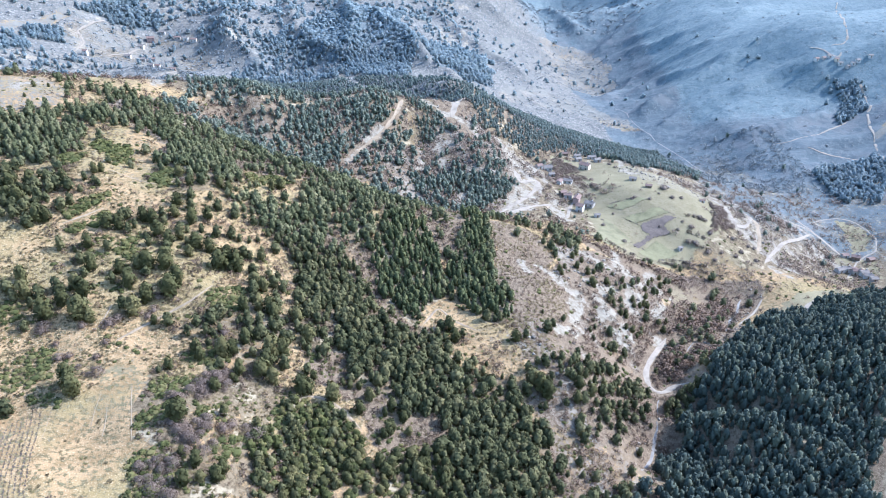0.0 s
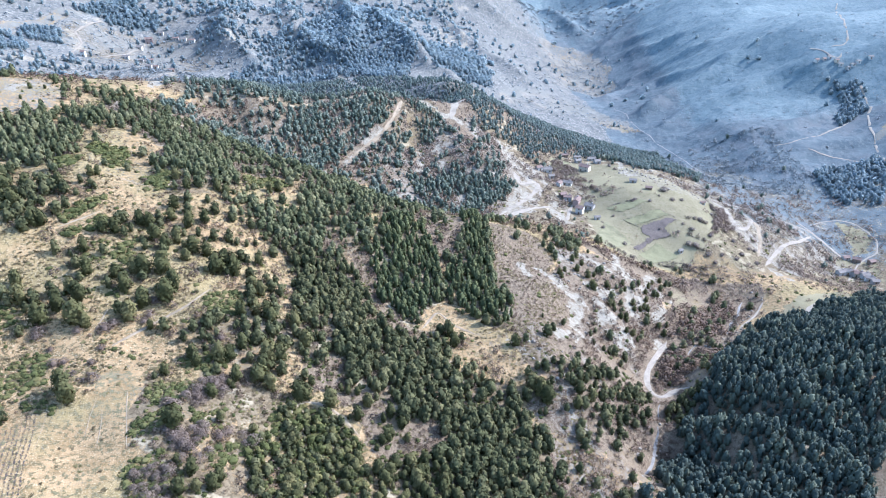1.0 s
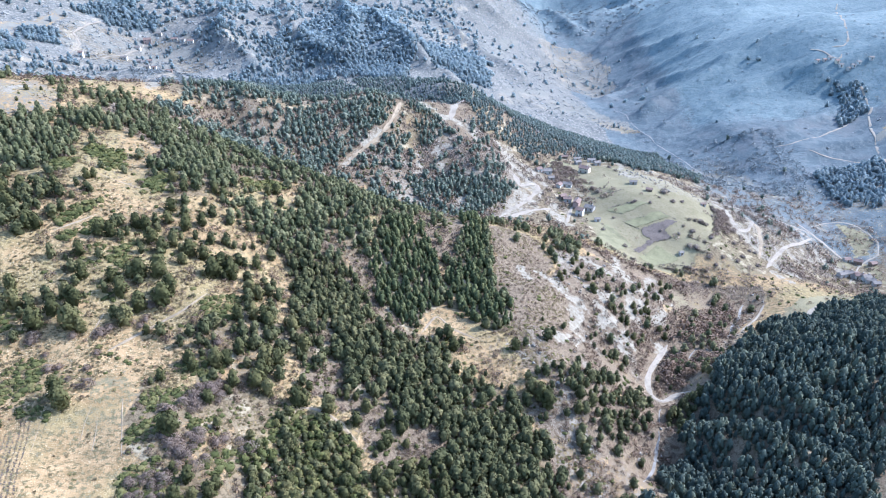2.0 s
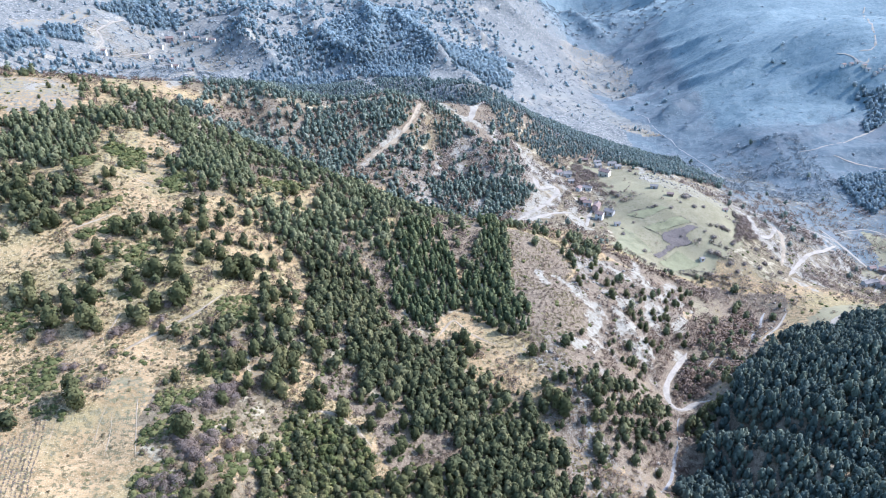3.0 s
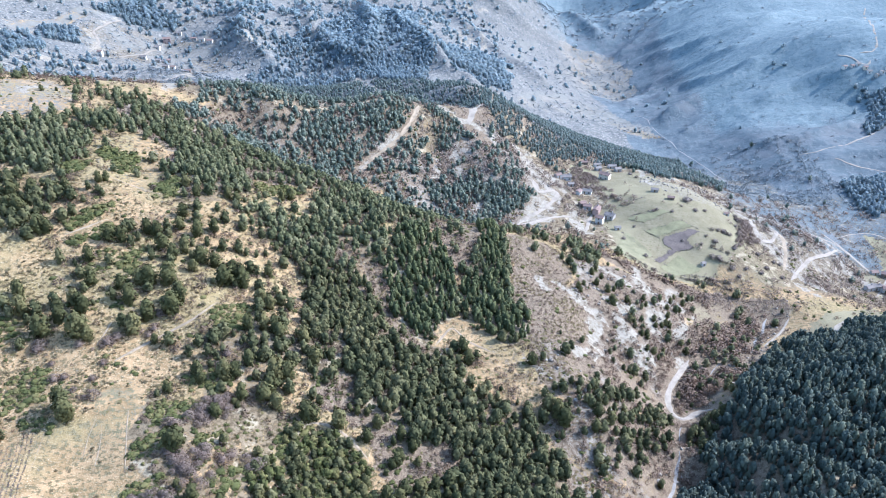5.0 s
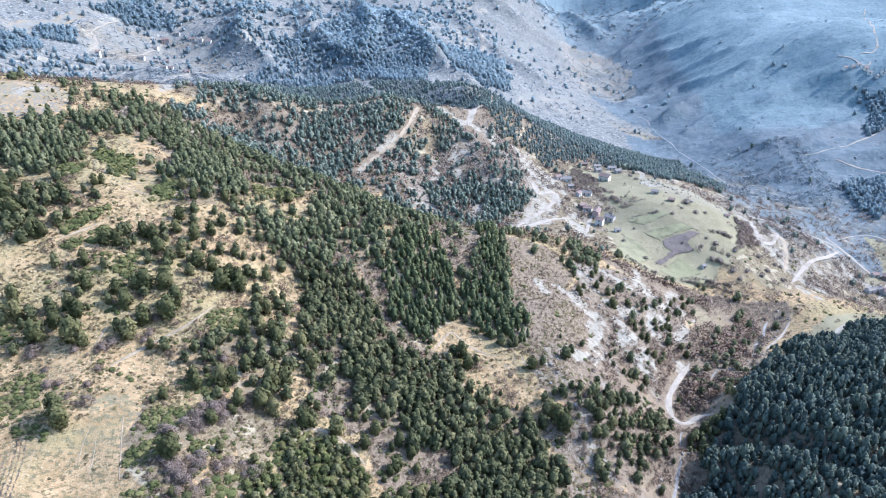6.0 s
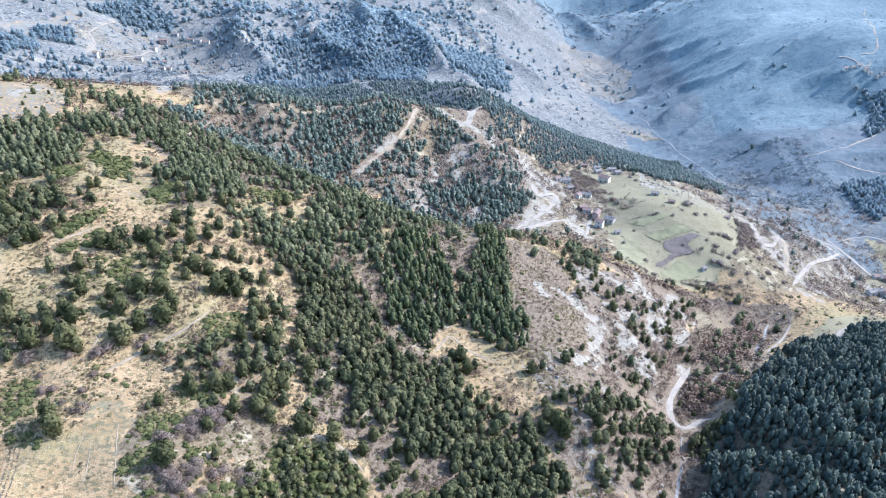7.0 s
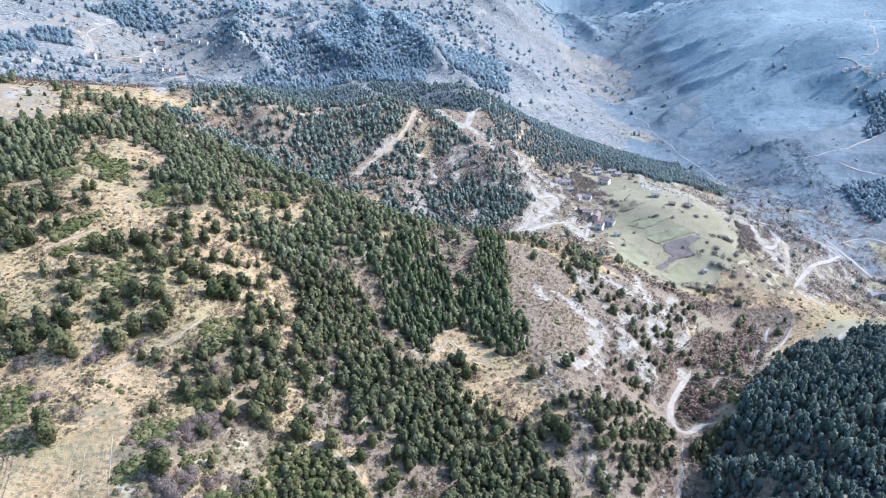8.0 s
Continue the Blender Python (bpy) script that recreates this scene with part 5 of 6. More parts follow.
def scatter(x0, x1, y0, y1, gap, chance, clump=0.0, size=20.0, seed=1, bare=0.2):
    """Loose spots over a stretch of the plan; chance is a function of x and y."""
    gx, gy = np.meshgrid(np.arange(x0, x1, gap), np.arange(y0, y1, gap))
    x = gx.ravel() + RNG.uniform(-0.48, 0.48, gx.size) * gap
    y = gy.ravel() + RNG.uniform(-0.48, 0.48, gx.size) * gap
    view_wedge = np.abs(x) < 0.59 * y + 40  # only the wedge that the camera sees, with a margin
    x, y = x[view_wedge], y[view_wedge]
    p = chance(x, y) * np.clip(1 + 3.5 * clump * rough_noise(x, y, size, 3, seed), 0, 3)
    for kind, width, course in ROADS:
        p = p * (off_line(course, x, y) > 0.5 * width + (2.0 if kind == "road" and width > 2.5 else 0.8))
    for width, course in PALE_RUNS:
        p = p * np.where(off_line(course, x, y) > 0.5 * width, 1.0, bare)
    for hx, hy, length, *_ in HOUSES + FAR_HOUSES + VILLAGE_HOUSES + UPPER_HOUSES:
        p = p * (np.hypot(x - hx, y - hy) > length * 0.75 + 1)
    keep = RNG.uniform(0, 1, x.size) < p
    return x[keep], y[keep]


def by_zone(table, default=0.0, ragged=5.0):
    def chance(x, y):
        p = np.full(x.shape, default) if not callable(default) else default(x, y)
        for zone, amount in table:
            m = cover(x, y, zone, ragged)
            p = p * (1 - m) + amount * m
        return p
    return chance


def across(x, y):
    """On the far bank of the stream."""
    return (x > 95 + 0.66 * (y - 241)) & (y < 430)


# share of the cells that hold a plant; later lines lie over earlier ones
PINES = by_zone([
    ("gully_stand", 0.5),
    ("back_slope", 0.85), ("crest_wood", 0.5), ("ridge_wood", 0.32), ("ridge_dark", 0.56), ("behind_crest", 0.7), ("ridge_near", 0.6), ("ridge_slope", 0.85), ("rock_slope", 0.18), ("ridge_stand", 0.97), ("track_clump", 0.6), ("rock_pines", 0.62), ("pine_northwest", 0.9), ("pine_clump", 0.85), ("grove_west", 0.45),
    ("hilltop", 0.0), ("pasture_up", 0.05), ("rock_band", 0.01), ("pasture_mid", 0.01), ("pasture_west", 0.0), ("grove_bench", 0.08), ("grove_mid", 0.27), ("pasture_gap", 0.09), ("pasture_low", 0.0), ("scrub_mid", 0.4), ("meadow_field", 0.0),
    ("scrub_south", 0.09), ("clearing_south", 0.0), ("pine_top", 0.76), ("pine_west", 0.86), ("brown_strip", 0.06), ("pine_core", 0.97), ("pine_core_east", 0.95), ("brown_crest", 0.06), ("pine_south", 0.98),
    ("brown_gap", 0.25), ("brown_low", 0.32), ("green_south", 0.15), ("tan_east", 0.04), ("bracken", 0.006), ("scree_flank", 0.015), ("scree_low", 0.06), ("flank_pines", 0.85), ("gully_pines", 0.1), ("flank_low", 0.4),
    ("scree_top", 0.02), ("scree_road", 0.0), ("pine_back", 0.85), ("pine_shelf", 0.85), ("green_shelf", 0.0), ("hamlet", 0.0), ("tan_shelf", 0.0), ("stream_wood", 0.03), ("tan_bank", 0.0), ("river_bank", 0.02),
    ("east_field", 0.0), ("east_wood", 0.93), ("valley_brush", 0.05), ("stream_brush", 0.1), ("shelf_belt", 0.01), ("tan_south", 0.22), ("flank_strip", 0.6), ("east_wood", 1.3)], lambda x, y: np.where(across(x, y), 0.2 * (y < 350), np.where(y < 420, 0.09, np.where((x > 150) | (y > 620), 0.002, 0.02))))
BARES = by_zone([
    ("ridge_wood", 0.6), ("ridge_dark", 0.45), ("rock_slope", 0.75), ("rock_band", 0.4), ("hilltop", 0.02), ("pasture_up", 0.2), ("pasture_mid", 0.18), ("pasture_west", 0.1), ("pasture_low", 0.2), ("pasture_gap", 0.45), ("grove_bench", 0.25), ("grove_mid", 0.4), ("grove_west", 0.2),
    ("scrub_mid", 0.5), ("pine_core", 0.05), ("pine_core_east", 0.05), ("pine_west", 0.5), ("pine_top", 0.5), ("brown_strip", 0.8), ("brown_crest", 0.75), ("pine_south", 0.3), ("brown_gap", 0.85), ("brown_low", 0.85), ("scrub_south", 0.4),
    ("green_south", 0.25), ("clearing_south", 0.04), ("meadow_field", 0.0), ("tan_east", 0.35), ("bracken", 0.8), ("scree_flank", 0.7), ("scree_low", 0.65), ("flank_low", 0.65), ("green_shelf", 0.008), ("orchard", 0.8),
    ("ploughed", 0.0), ("hamlet", 0.8), ("tan_shelf", 0.1), ("stream_wood", 0.95), ("tan_bank", 0.06), ("east_field", 0.05), ("east_wood", 0.0), ("scree_road", 0.35), ("river_bank", 0.5), ("valley_brush", 1.0), ("stream_brush", 1.0), ("shelf_belt", 1.0)], lambda x, y: np.where(y < 420, 0.4, np.where(x > 150, 0.22, 0.3)))
BROOMS = by_zone([
    ("ridge_wood", 0.12), ("rock_slope", 0.1), ("hilltop", 0.03), ("pasture_mid", 0.05), ("pasture_west", 0.02), ("pasture_low", 0.14), ("grove_bench", 0.3), ("grove_mid", 0.2), ("pasture_gap", 0.15), ("scrub_mid", 0.25),
    ("pine_core", 0.0), ("pine_west", 0.2), ("pine_south", 0.3), ("scrub_south", 0.25), ("green_south", 0.6), ("clearing_south", 0.15), ("meadow_field", 0.0), ("bracken", 0.04), ("scree_flank", 0.06), ("scree_low", 0.08),
    ("flank_low", 0.12), ("green_shelf", 0.0), ("hamlet", 0.02), ("tan_shelf", 0.02), ("stream_wood", 0.0), ("tan_bank", 0.0), ("east_wood", 0.0)], lambda x, y: 0.06 * (y < 480))
TUFTS = by_zone([("meadow_field", 0.05), ("pasture_low", 0.4), ("pasture_mid", 0.3), ("pasture_west", 0.45), ("hilltop", 0.06), ("pine_core", 0.0), ("pine_core_east", 0.0), ("east_wood", 0.0)], lambda x, y: 0.28 * (x < 60))


def in_any(rings, x, y):
    return sum(inside(ring, x + 4 * rough_noise(x, y, 6, 3, 71), y + 4 * rough_noise(x, y, 6, 3, 72)) for ring in rings) > 0


VIEW = (-300, 350, 132, 760)

# pines: those nearest to the flight are counted one by one
px, py = scatter(*VIEW, 2.5, PINES, 0.36, 24, 61)
free = ~in_any(BROOM_PATCHES + BARE_PATCHES, px, py) & (~in_any(OPENINGS, px, py) | (RNG.uniform(0, 1, len(px)) < 0.25))
for tx, ty, _ in LONE_TREES + MORE_TREES + FLANK_TREES + EXTRA_TREES:
    free &= np.hypot(px - tx, py - ty) > 3.5
px, py = px[free], py[free]
tall = RNG.uniform(2.3, 6.0, len(px)) * (1 - 0.12 * (py > 420)) * np.where(across(px, py), RNG.uniform(0.85, 1.3, len(px)), 1.0)
tall = tall * np.where(cover(px, py, "pine_south", 3) > 0, 1.12, 1.0)
dense = cover(px, py, "pine_core", 3) + cover(px, py, "pine_core_east", 3) + cover(px, py, "pine_northwest", 3) + cover(px, py, "ridge_stand", 3) > 0
dense |= across(px, py)
open_grown = (PINES(px, py) < 0.5) | (~dense & (RNG.uniform(0, 1, len(px)) < 0.5))
known = np.array(LONE_TREES + MORE_TREES + FLANK_TREES + EXTRA_TREES, float) * [1, 1, 1.15]
px, py, tall = np.concatenate([px, known[:, 0]]), np.concatenate([py, known[:, 1]]), np.concatenate([tall, known[:, 2]])
open_grown = np.concatenate([open_grown, np.ones(len(known), bool)])
is_known = np.arange(len(px)) >= len(px) - len(known)
counted = (np.hypot(px + 30, py - 190) < 95)
order = np.where(counted)[0]
order = order[np.argsort(np.hypot(px[order] + 40, py[order] - 170))]
order = np.concatenate([np.where(is_known)[0], order[~is_known[order]]])[:295]
single = np.zeros(len(px), bool)
single[order] = True
ROOTED = height(px, py)


def pine_tree(kind, form):
    tree = thing("pine_tree", Matrix(), "", "tree")
    r = np.random.default_rng(100 + form)
    solid("trunk", *trunk(r, 1.0, 0.03), BARK, tree)
    v, t, round_off = FORMS[kind, 0][form]
    solid("crown", v, t, LONE_PINE, tree, normals=round_off)
    return tree


MODELS = {(kind, f): pine_tree(kind, f) for kind in ("pine", "round_pine") for f in range(6)}
first = set()
for k in order:
    kind = "round_pine" if open_grown[k] else "pine"
    f = int(RNG.integers(0, 6))
    m = pose(px[k], py[k], ROOTED[k] - 0.15, 0, 0, RNG.uniform(0, 360)) @ Matrix.Diagonal((*(tall[k] * RNG.uniform(0.85, 1.15, 2)), tall[k], 1))
    model = MODELS[kind, f]
    tree = model if (kind, f) not in first else copy_thing(model, Matrix())
    tree.matrix_basis = m
    first.add((kind, f))
    tagged(tree, "broad round-crowned pine standing in dry grass" if open_grown[k] else "young dark green pine in a dense stand", "tree", "pines on the near slope")
for key, model in MODELS.items():
    if key not in first:
        for o in (*model.children, model):
            bpy.data.objects.remove(o)

rest = ~single
shady = across(px, py) | (cover(px, py, "pine_core", 3) + cover(px, py, "pine_core_east", 3) + cover(px, py, "rock_pines", 3) + cover(px, py, "ridge_stand", 3) > 0)
# the farther the trees stand, the more haze their needle colour carries
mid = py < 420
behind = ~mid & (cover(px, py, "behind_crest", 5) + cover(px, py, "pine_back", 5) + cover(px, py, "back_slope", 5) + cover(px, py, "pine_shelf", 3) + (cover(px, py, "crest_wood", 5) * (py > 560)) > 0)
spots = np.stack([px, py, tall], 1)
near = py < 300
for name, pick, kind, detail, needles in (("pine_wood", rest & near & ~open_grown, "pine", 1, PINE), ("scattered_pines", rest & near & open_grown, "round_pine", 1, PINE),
                                          ("crest_pine_wood", rest & mid & ~near & ~open_grown, "pine", 1, HAZED_CREST_PINE), ("crest_pines", rest & mid & ~near & open_grown, "round_pine", 1, HAZED_CREST_PINE),
                                          ("ridge_pine_wood", rest & ~mid & ~open_grown & ~behind, "pine", 2, HAZED_RIDGE_PINE), ("ridge_pines", rest & ~mid & open_grown & ~behind, "round_pine", 2, HAZED_RIDGE_PINE)):
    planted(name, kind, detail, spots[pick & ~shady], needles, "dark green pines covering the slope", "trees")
    for stand, shade, words in ((across(px, py), SHADED_PINE, "close stand of pines coloured blackish green as in shade"), (~across(px, py), CORE_PINE if detail == 1 else HAZED_RIDGE_PINE, "close planted stand of dark green pines")):
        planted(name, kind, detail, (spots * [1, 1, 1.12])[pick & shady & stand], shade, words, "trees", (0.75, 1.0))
planted("valley_side_pines", "pine", 2, (spots * [1, 1, 0.8])[rest & behind], HAZED_BACK_PINE, "haze-tinted blue-green pines on the slope above the river", "trees", (0.9, 1.2))

x, y = scatter(*VIEW, 2.3, lambda x, y: np.where(in_any(BARE_PATCHES, x, y), 1.0, np.where(in_any(OPENINGS, x, y), 0.85, BARES(x, y)) * ~in_any(BROOM_PATCHES, x, y)), 0.6, 18, 62)
h = RNG.uniform(0.9, 2.6, len(x)) * np.where(in_any(BARE_PATCHES, x, y) & (y < 330), 1.5, 1.0) * (1 + 0.3 * (y > 420)) * np.where(cover(x, y, "bracken", 5) > 0, 0.55, 1.0) * np.where(cover(x, y, "stream_brush", 3) + cover(x, y, "shelf_belt", 3) > 0, 1.6, 1.0) * np.where(cover(x, y, "valley_brush", 3) > 0, 1.25, 1.0) * np.where(cover(x, y, "pasture_mid", 5) + cover(x, y, "pasture_low", 5) + cover(x, y, "pasture_west", 5) > 0, 0.5, 1.0)
soft = in_any(BARE_PATCHES, x, y)
planted("bare_bushes", "bare", 0, np.stack([x, y, h], 1)[soft], TWIG, "purple-grey leafless bushes in rounded clumps", "shrubs", (1.1, 1.5))
planted("brown_scrub", "bare", 1, np.stack([x, y, h], 1)[(y < 330) & ~soft], THICKET, "leafless brown scrub on the slope", "shrubs", (1.0, 1.5))
grey = ((y > 400) & (x > 150)) | (y > 480)
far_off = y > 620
planted("grey_thickets", "bare", 2, np.stack([x, y, h], 1)[grey & ~soft & ~far_off], TWIG, "leafless grey-brown thickets over the valley", "shrubs", (1.0, 1.5), True)
planted("valley_thickets", "bare", 2, np.stack([x, y, h], 1)[~soft & far_off], HAZED_TWIG, "leafless haze-grey thickets beyond the hamlet", "shrubs", (1.2, 1.8), True)
planted("brown_thickets", "bare", 2, np.stack([x, y, h], 1)[(y >= 330) & ~soft & ~grey & ~far_off], THICKET, "leafless brown thickets on the slope", "shrubs", (1.0, 1.5))
x, y = scatter(*VIEW, 1.7, lambda x, y: np.where(in_any(BROOM_PATCHES, x, y), 0.0, 0.6 * BROOMS(x, y)), 0.9, 14, 63)
u, v = scatter(*VIEW, 1.55, lambda x, y: 0.85 * in_any(BROOM_PATCHES, x, y), 0.15, 14, 73)
x, y = np.concatenate([x, u]), np.concatenate([y, v])
h = RNG.uniform(0.6, 1.5, len(x)) * np.where(in_any(BROOM_PATCHES, x, y), np.where(y > 250, 1.7, 1.3), 1.0)
planted("broom_bushes", "broom", 0, np.stack([x, y, h], 1)[y < 330], BROOM, "low olive green evergreen bushes", "shrubs", (1.0, 1.7))
planted("ridge_broom_bushes", "broom", 2, np.stack([x, y, h], 1)[y >= 330], BROOM, "low olive green evergreen bushes", "shrubs", (1.0, 1.7))
x, y = scatter(-80, 10, 132, 240, 2.15, by_zone([("green_south", 0.95)], 0.0, 4), 0.3, 14, 67)
h, olive = RNG.uniform(1.8, 3.8, len(x)), RNG.uniform(0, 1, len(x)) < 0.55
planted("green_thicket", "round_pine", 1, np.stack([x, y, h], 1)[olive], BROOM, "yellow-green bushy thicket below the clearing", "shrubs", (1.0, 1.5))
planted("young_pine_thicket", "round_pine", 1, np.stack([x, y, 1.2 * h], 1)[~olive], PINE, "bushy young pines below the clearing", "trees", (0.9, 1.2))
x, y = scatter(-260, 120, 132, 420, 1.25, lambda x, y: 1.35 * TUFTS(x, y), 0.9, 9, 64)
planted("grass_tussocks", "tuft", 0, np.stack([x, y, RNG.uniform(0.25, 0.6, len(x))], 1), TUSSOCK, "dry tan grass tussocks", "grass", (1.0, 1.8))

# the mountains beyond
FAR_PINES = by_zone([("far_pine_f", 0.9), ("far_rock_b", 0.14), ("far_brush", 0.03), ("far_pine_h", 0.55), ("far_rock_a", 0.16), ("far_pine_a", 0.95), ("far_pine_b", 0.9), ("far_pine_c", 0.85), ("far_pine_e", 0.85), ("far_pine_g", 0.55), ("far_pine_d", 0.4), ("east_dell", 0.8), ("field_east_a", 0), ("field_east_b", 0), ("field_east_c", 0), ("far_field", 0.02), ("far_hamlet", 0.025), ("far_scree", 0.12), ("river_flats", 0.02),
                     ("far_bank", 0.01), ("east_top", 0.0), ("east_pine", 0.85), ("east_shade", 0.95), ("pine_back", 0)], lambda x, y: np.where((x < 60) & (y > 800), 0.07, np.where(x < 150, 0.008, 0.001)), 12)
FAR_BARES = by_zone([("far_brush", 0.9), ("far_rock_a", 0.4), ("far_rock_b", 0.4), ("far_pine_a", 0.1), ("far_pine_c", 0.15), ("far_field", 0.03), ("far_hamlet", 0.5), ("far_scree", 0.6), ("river_flats", 0.35), ("far_bank", 0.3), ("east_top", 0.05), ("terrace_a", 0.1), ("terrace_b", 0.1), ("terrace_c", 0.35), ("terrace_d", 0.3), ("terrace_e", 0.35),
                     ("pine_back", 0), ("green_shelf", 0)], lambda x, y: np.where(x < 150, 0.16, 0.04), 12)
x, y = scatter(-620, 760, 560, 1500, 3.7, FAR_PINES, 0.45, 45, 65)
out = (x < -300) | (x > 350) | (y > 760)
h = RNG.uniform(3.4, 6.0, len(x))
planted("valley_pine_woods", "pine", 2, np.stack([x, y, h], 1)[out & (y < 880)], HAZED_PINE, "haze-tinted blue-green pine woods above the river", "trees", (1.1, 1.6))
planted("far_pine_woods", "pine", 3, np.stack([x, y, h], 1)[out & (y >= 880)], HAZED_PINE, "haze-tinted blue-green pine woods on the far slopes", "trees", (1.3, 1.9))
x, y = scatter(-620, 760, 480, 1400, 4.3, FAR_BARES, 0.3, 60, 66)
out = (x < -300) | (x > 350) | (y > 760)
h = RNG.uniform(0.8, 1.7, len(x))
spare = (RNG.uniform(0, 1, len(x)) < 0.85) | (y < 900)
out &= spare
planted("far_bare_woods", "bare", 3, np.stack([x, y, h], 1)[out], HAZED_TWIG, "leafless haze-grey woods on the far slopes", "trees", (2.2, 3.4), True)

x, y = scatter(-300, 1100, 1400, 2700, 14, lambda x, y: 0.8 + 0 * x, 0.3, 120, 69)
planted("distant_bare_woods", "bare", 3, np.stack([x, y, RNG.uniform(2, 4, len(x))], 1), HAZED_TWIG, "leafless woods on the distant ridges", "trees", (2.2, 3.2), True)

# leafless hedges and plough rows round the fields
spots = []
for course in HEDGES:
    for (x0, y0), (x1, y1) in zip(course, course[1:]):
        for k in range(max(2, int(math.hypot(x1 - x0, y1 - y0) / 1.1))):
            u = RNG.uniform(0, 1)
            spots.append((x0 + (x1 - x0) * u + RNG.normal() * 0.5, y0 + (y1 - y0) * u + RNG.normal() * 0.5, RNG.uniform(0.9, 2.6)))
planted("hedge_shrubs", "bare", 1, spots, HEDGE, "leafless brown hedges between the fields", "shrubs", (1.0, 1.6))


def bare_shrub(form, material):
    shrub = thing("bare_shrub", Matrix(), "", "shrub")
    r = np.random.default_rng(300 + form)
    core = lathe([(0.1, -0.1), (0.24, 0.12), (0.26, 0.32), (0.1, 0.5)], 7, r, 0.3)
    solid("stem", *lathe([(0.05, -0.15), (0.04, 0.3), (0.015, 0.6)], 5, r, 0.1), BARK, shrub)
    v, t, round_off = domed(joined(bare_bush(r, 30, 0.8, 0.6), puff(r, 390, 0.78, 0.6, 0.045), core), 3 * 420, 0.6, 0.0, 0.8, r, 0.5)
    solid("crown", v, t, material, shrub, "soft crown of fine twigs", normals=round_off)
    return shrub


for spots, material, label, group in ((BARE_SHRUBS, SINGLE_TWIG, "rounded purple-grey leafless bush in dry grass", "bare bushes of the pasture"),
                                      (SHRUBS, SINGLE_HEDGE, "dark leafless bush on the green meadow", "bushes of the meadow")):
    models = [bare_shrub(f, material) for f in range(5)]
    for k, (sx, sy, sh) in enumerate(spots):
        shrub = models[k] if k < 5 else copy_thing(models[int(RNG.integers(0, 5))], Matrix())
        wide = sh * RNG.uniform(1.2, 1.6)
        shrub.matrix_basis = pose(sx, sy, float(height(np.array([sx]), np.array([sy]))[0]) - 0.1, 0, 0, RNG.uniform(0, 360)) @ Matrix.Diagonal((wide, wide, sh, 1))
        tagged(shrub, label, "shrub", group)

spots = []
for course in BANKS:
    for (x0, y0), (x1, y1) in zip(course, course[1:]):
        for k in range(max(2, int(math.hypot(x1 - x0, y1 - y0) / 0.45))):
            u = RNG.uniform(0, 1)
            spots.append((x0 + (x1 - x0) * u + RNG.normal() * 0.2, y0 + (y1 - y0) * u + RNG.normal() * 0.2, RNG.uniform(0.25, 0.6)))
planted("field_bank_grass", "tuft", 0, spots, HEDGE, "dark rough grass along the field banks", "grass", (0.8, 1.3))
rows = [(-110.4 - 0.355 * (v - 143.4) - 1.3 * k + RNG.normal() * 0.08, v + RNG.normal() * 0.15, RNG.uniform(0.16, 0.34)) for k in range(10) for v in np.arange(138, 183 - 1.6 * k, 0.55)]
planted("crop_rows", "tuft", 0, rows, HEDGE, "curved rows of dark stubble on the ploughed meadow", "grass", (0.7, 1.2))

# boulders in the gully and on the scree
def boulder(rng):
    v, t = lathe([(0.55, -0.35), (1.0, 0.05), (0.8, 0.5), (0.3, 0.78)], 6, rng, 0.35)
    v = v + 0.1 * rng.normal(size=v.shape)
    return v, t, (v - [0, 0, 0.1]) / np.linalg.norm(v - [0, 0, 0.1], axis=1, keepdims=True)


FORMS["boulder", 0] = [boulder(RNG) for _ in range(6)]
ROCKY = by_zone([("scree_low", 0.12), ("scree_flank", 0.1), ("scree_road", 0.14), ("scree_top", 0.12), ("rock_slope", 0.1), ("rock_band", 0.3), ("river_bank", 0.05), ("flank_low", 0.05)], lambda x, y: 0.25 * (off_line(RIVER_LINE, x, y) < 5) * (y < 420))
x, y = scatter(-80, 300, 150, 620, 2.4, ROCKY, 0.8, 15, 68)
planted("boulders", "boulder", 0, np.stack([x, y, RNG.uniform(0.2, 0.9, len(x)) ** 1.5 + 0.15], 1), STONE, "pale limestone boulders on scree", "rocks", (0.8, 1.4))


# ---- hamlets ----
WASH = {"cream": plain_material("cream_render", (0.5, 0.44, 0.35), (0.6, 0.53, 0.43), 1.2), "white": plain_material("lime_wash", (0.46, 0.44, 0.41), (0.56, 0.54, 0.5), 1.2),
        "grey": plain_material("grey_stone_wall", (0.3, 0.28, 0.26), (0.42, 0.4, 0.37), 0.5), "brown": plain_material("weathered_boards", (0.17, 0.13, 0.1), (0.25, 0.2, 0.16), 0.3, stretch=(4, 4, 0.5)),
        "red": plain_material("red_wash", (0.32, 0.225, 0.195), (0.4, 0.295, 0.255), 1.0)}
TILE = plain_material("old_roof_tiles", (0.15, 0.1, 0.083), (0.225, 0.158, 0.13), 0.4)
SLATE = plain_material("grey_roof_slabs", (0.145, 0.125, 0.11), (0.22, 0.195, 0.172), 0.5)
GLASS = plain_material("dark_window", (0.03, 0.035, 0.04), (0.05, 0.055, 0.06), 0.5, 0.15, bump=0.0, specular=0.6)
DOOR = plain_material("door_boards", (0.13, 0.09, 0.06), (0.19, 0.13, 0.09), 0.2)


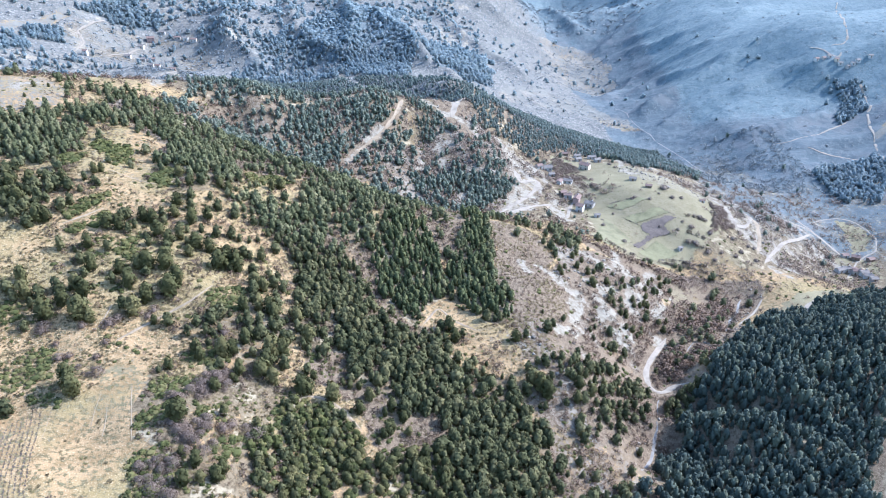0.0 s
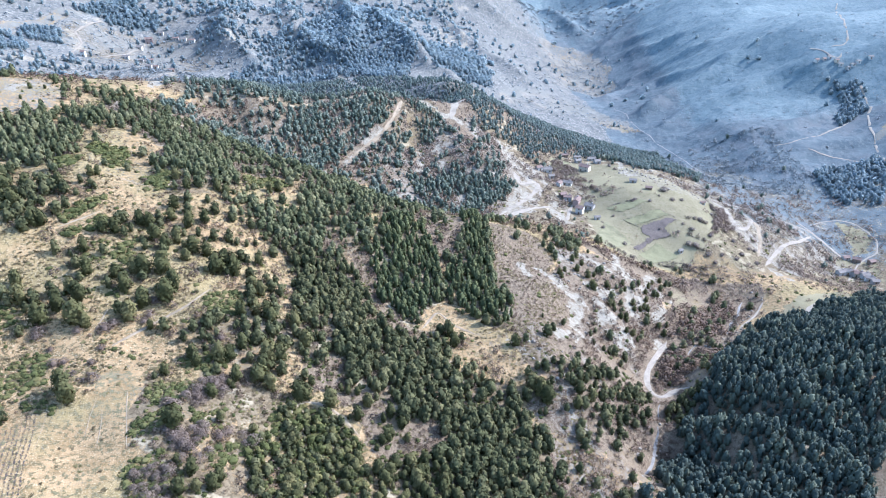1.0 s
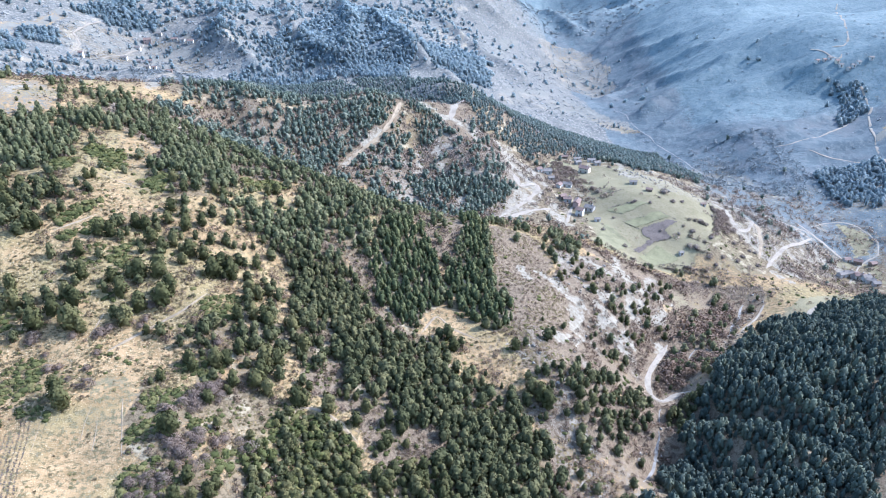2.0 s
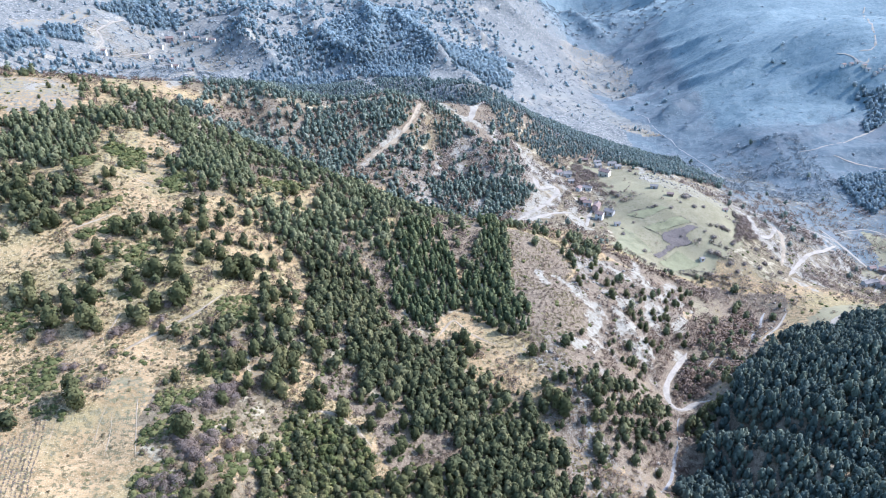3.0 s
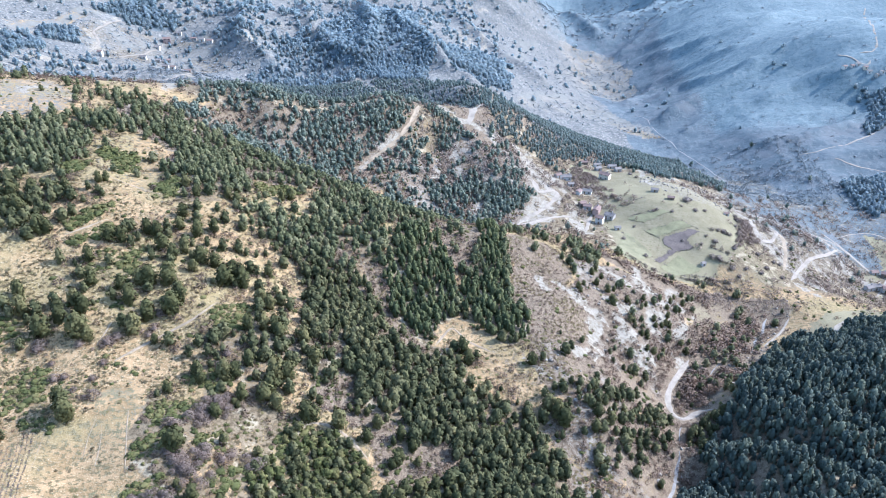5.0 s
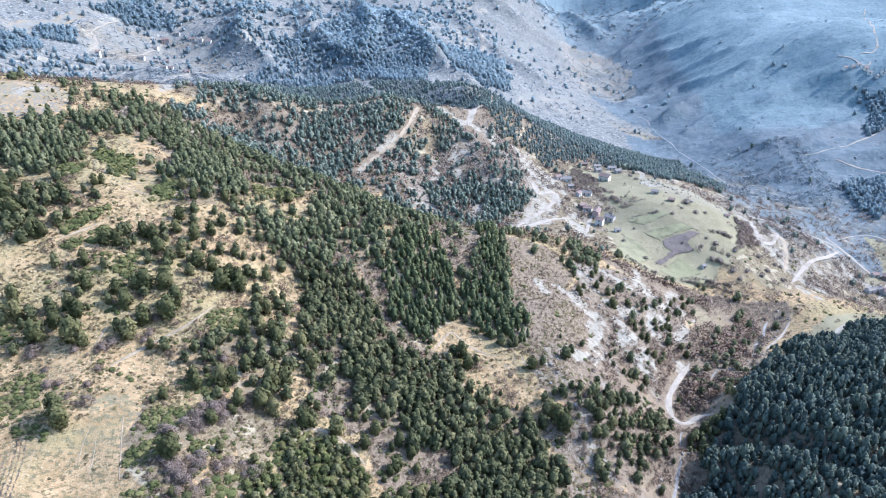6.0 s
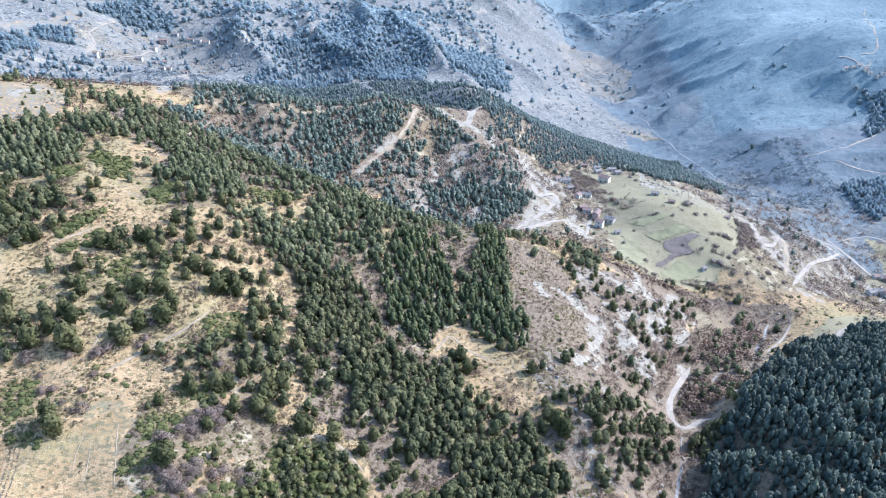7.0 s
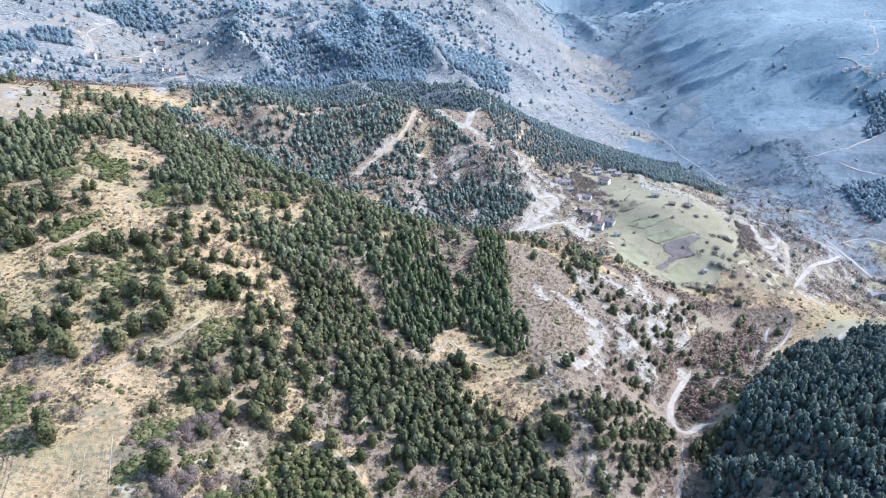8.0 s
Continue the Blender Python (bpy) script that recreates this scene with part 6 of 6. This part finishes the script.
def block(bm, x0, x1, y0, y1, z0, z1):
    made = bmesh.ops.create_cube(bm, size=1)["verts"]
    bmesh.ops.scale(bm, vec=(x1 - x0, y1 - y0, z1 - z0), verts=made)
    bmesh.ops.translate(bm, vec=((x0 + x1) / 2, (y0 + y1) / 2, (z0 + z1) / 2), verts=made)


def house(x, y, length, width, wall, turn, wash, group):
    z = float(height(np.array([x]), np.array([y]))[0])
    covering = "grey stone slabs" if wash in ("grey", "white") and (int(x) % 3) else "old red-brown tiles"
    words = {"cream": "cream-rendered", "white": "lime-washed", "grey": "grey stone", "brown": "weathered timber", "red": "faded red"}[wash]
    size = "large" if length > 8.5 else "small" if length < 5 else "plain"
    top = thing("house", pose(x, y, z, 0, 0, turn), f"{size} {words} house under {covering}", "house", group)
    l, w, rise, eave = length / 2, width / 2, width * 0.24, 0.4
    bm = bmesh.new()
    block(bm, -l, l, -w, w, -1.5, wall)
    for end in (-1, 1):
        a, b, c = (bm.verts.new((end * l, s * w, wall) if s else (end * l, 0, wall + rise)) for s in (-1, 1, 0))
        bm.faces.new((a, b, c))
    part("wall", bm, WASH[wash], top)
    bm = bmesh.new()
    for s in (-1, 1):
        run = w + eave
        slope = rise / w
        ring = [(-l - eave, s * run, wall - eave * slope + 0.02), (l + eave, s * run, wall - eave * slope + 0.02), (l + eave, 0, wall + rise + 0.02), (-l - eave, 0, wall + rise + 0.02)]
        low = [bm.verts.new(v) for v in ring]
        high = [bm.verts.new((v[0], v[1], v[2] + 0.18)) for v in ring]
        bm.faces.new(low), bm.faces.new(high)
        for k in range(4):
            bm.faces.new((low[k], low[(k + 1) % 4], high[(k + 1) % 4], high[k]))
    bmesh.ops.recalc_face_normals(bm, faces=bm.faces)
    roof = part("roof", bm, SLATE if "slabs" in covering else TILE, top, covering)
    if length > 5.5:
        bm = bmesh.new()
        block(bm, l * 0.4, l * 0.4 + 0.6, -0.3, 0.3, wall + rise * 0.6, wall + rise + 1.0)
        part("chimney", bm, WASH["grey"], roof, "stone chimney")
    for floor in range(2 if wall > 4 else 1):
        base = 0.9 + floor * 2.6 if wall > 4 else wall * 0.35
        for side in (-1, 1):
            for k in range(max(1, int(length / 3))):
                cx = -l + (k + 0.5) * length / max(1, int(length / 3))
                if side < 0 and floor == 0 and k == 0:
                    bm = bmesh.new()
                    block(bm, cx - 0.5, cx + 0.5, -w - 0.05, -w + 0.1, -0.1, min(2.0, wall - 0.3))
                    part("door", bm, DOOR, top, "dark plank door")
                    continue
                bm = bmesh.new()
                block(bm, cx - 0.45, cx + 0.45, side * w - 0.06, side * w + 0.06, base, min(base + 1.1, wall - 0.3))
                part("window", bm, GLASS, top)
    return top


for row in HOUSES:
    house(*row, "houses of the hamlet")
for row in FAR_HOUSES:
    house(*row, "houses of the far hamlet")
for row in VILLAGE_HOUSES:
    house(*row, "houses of the village by the river")
for row in UPPER_HOUSES:
    house(*row, "houses of the upper village")
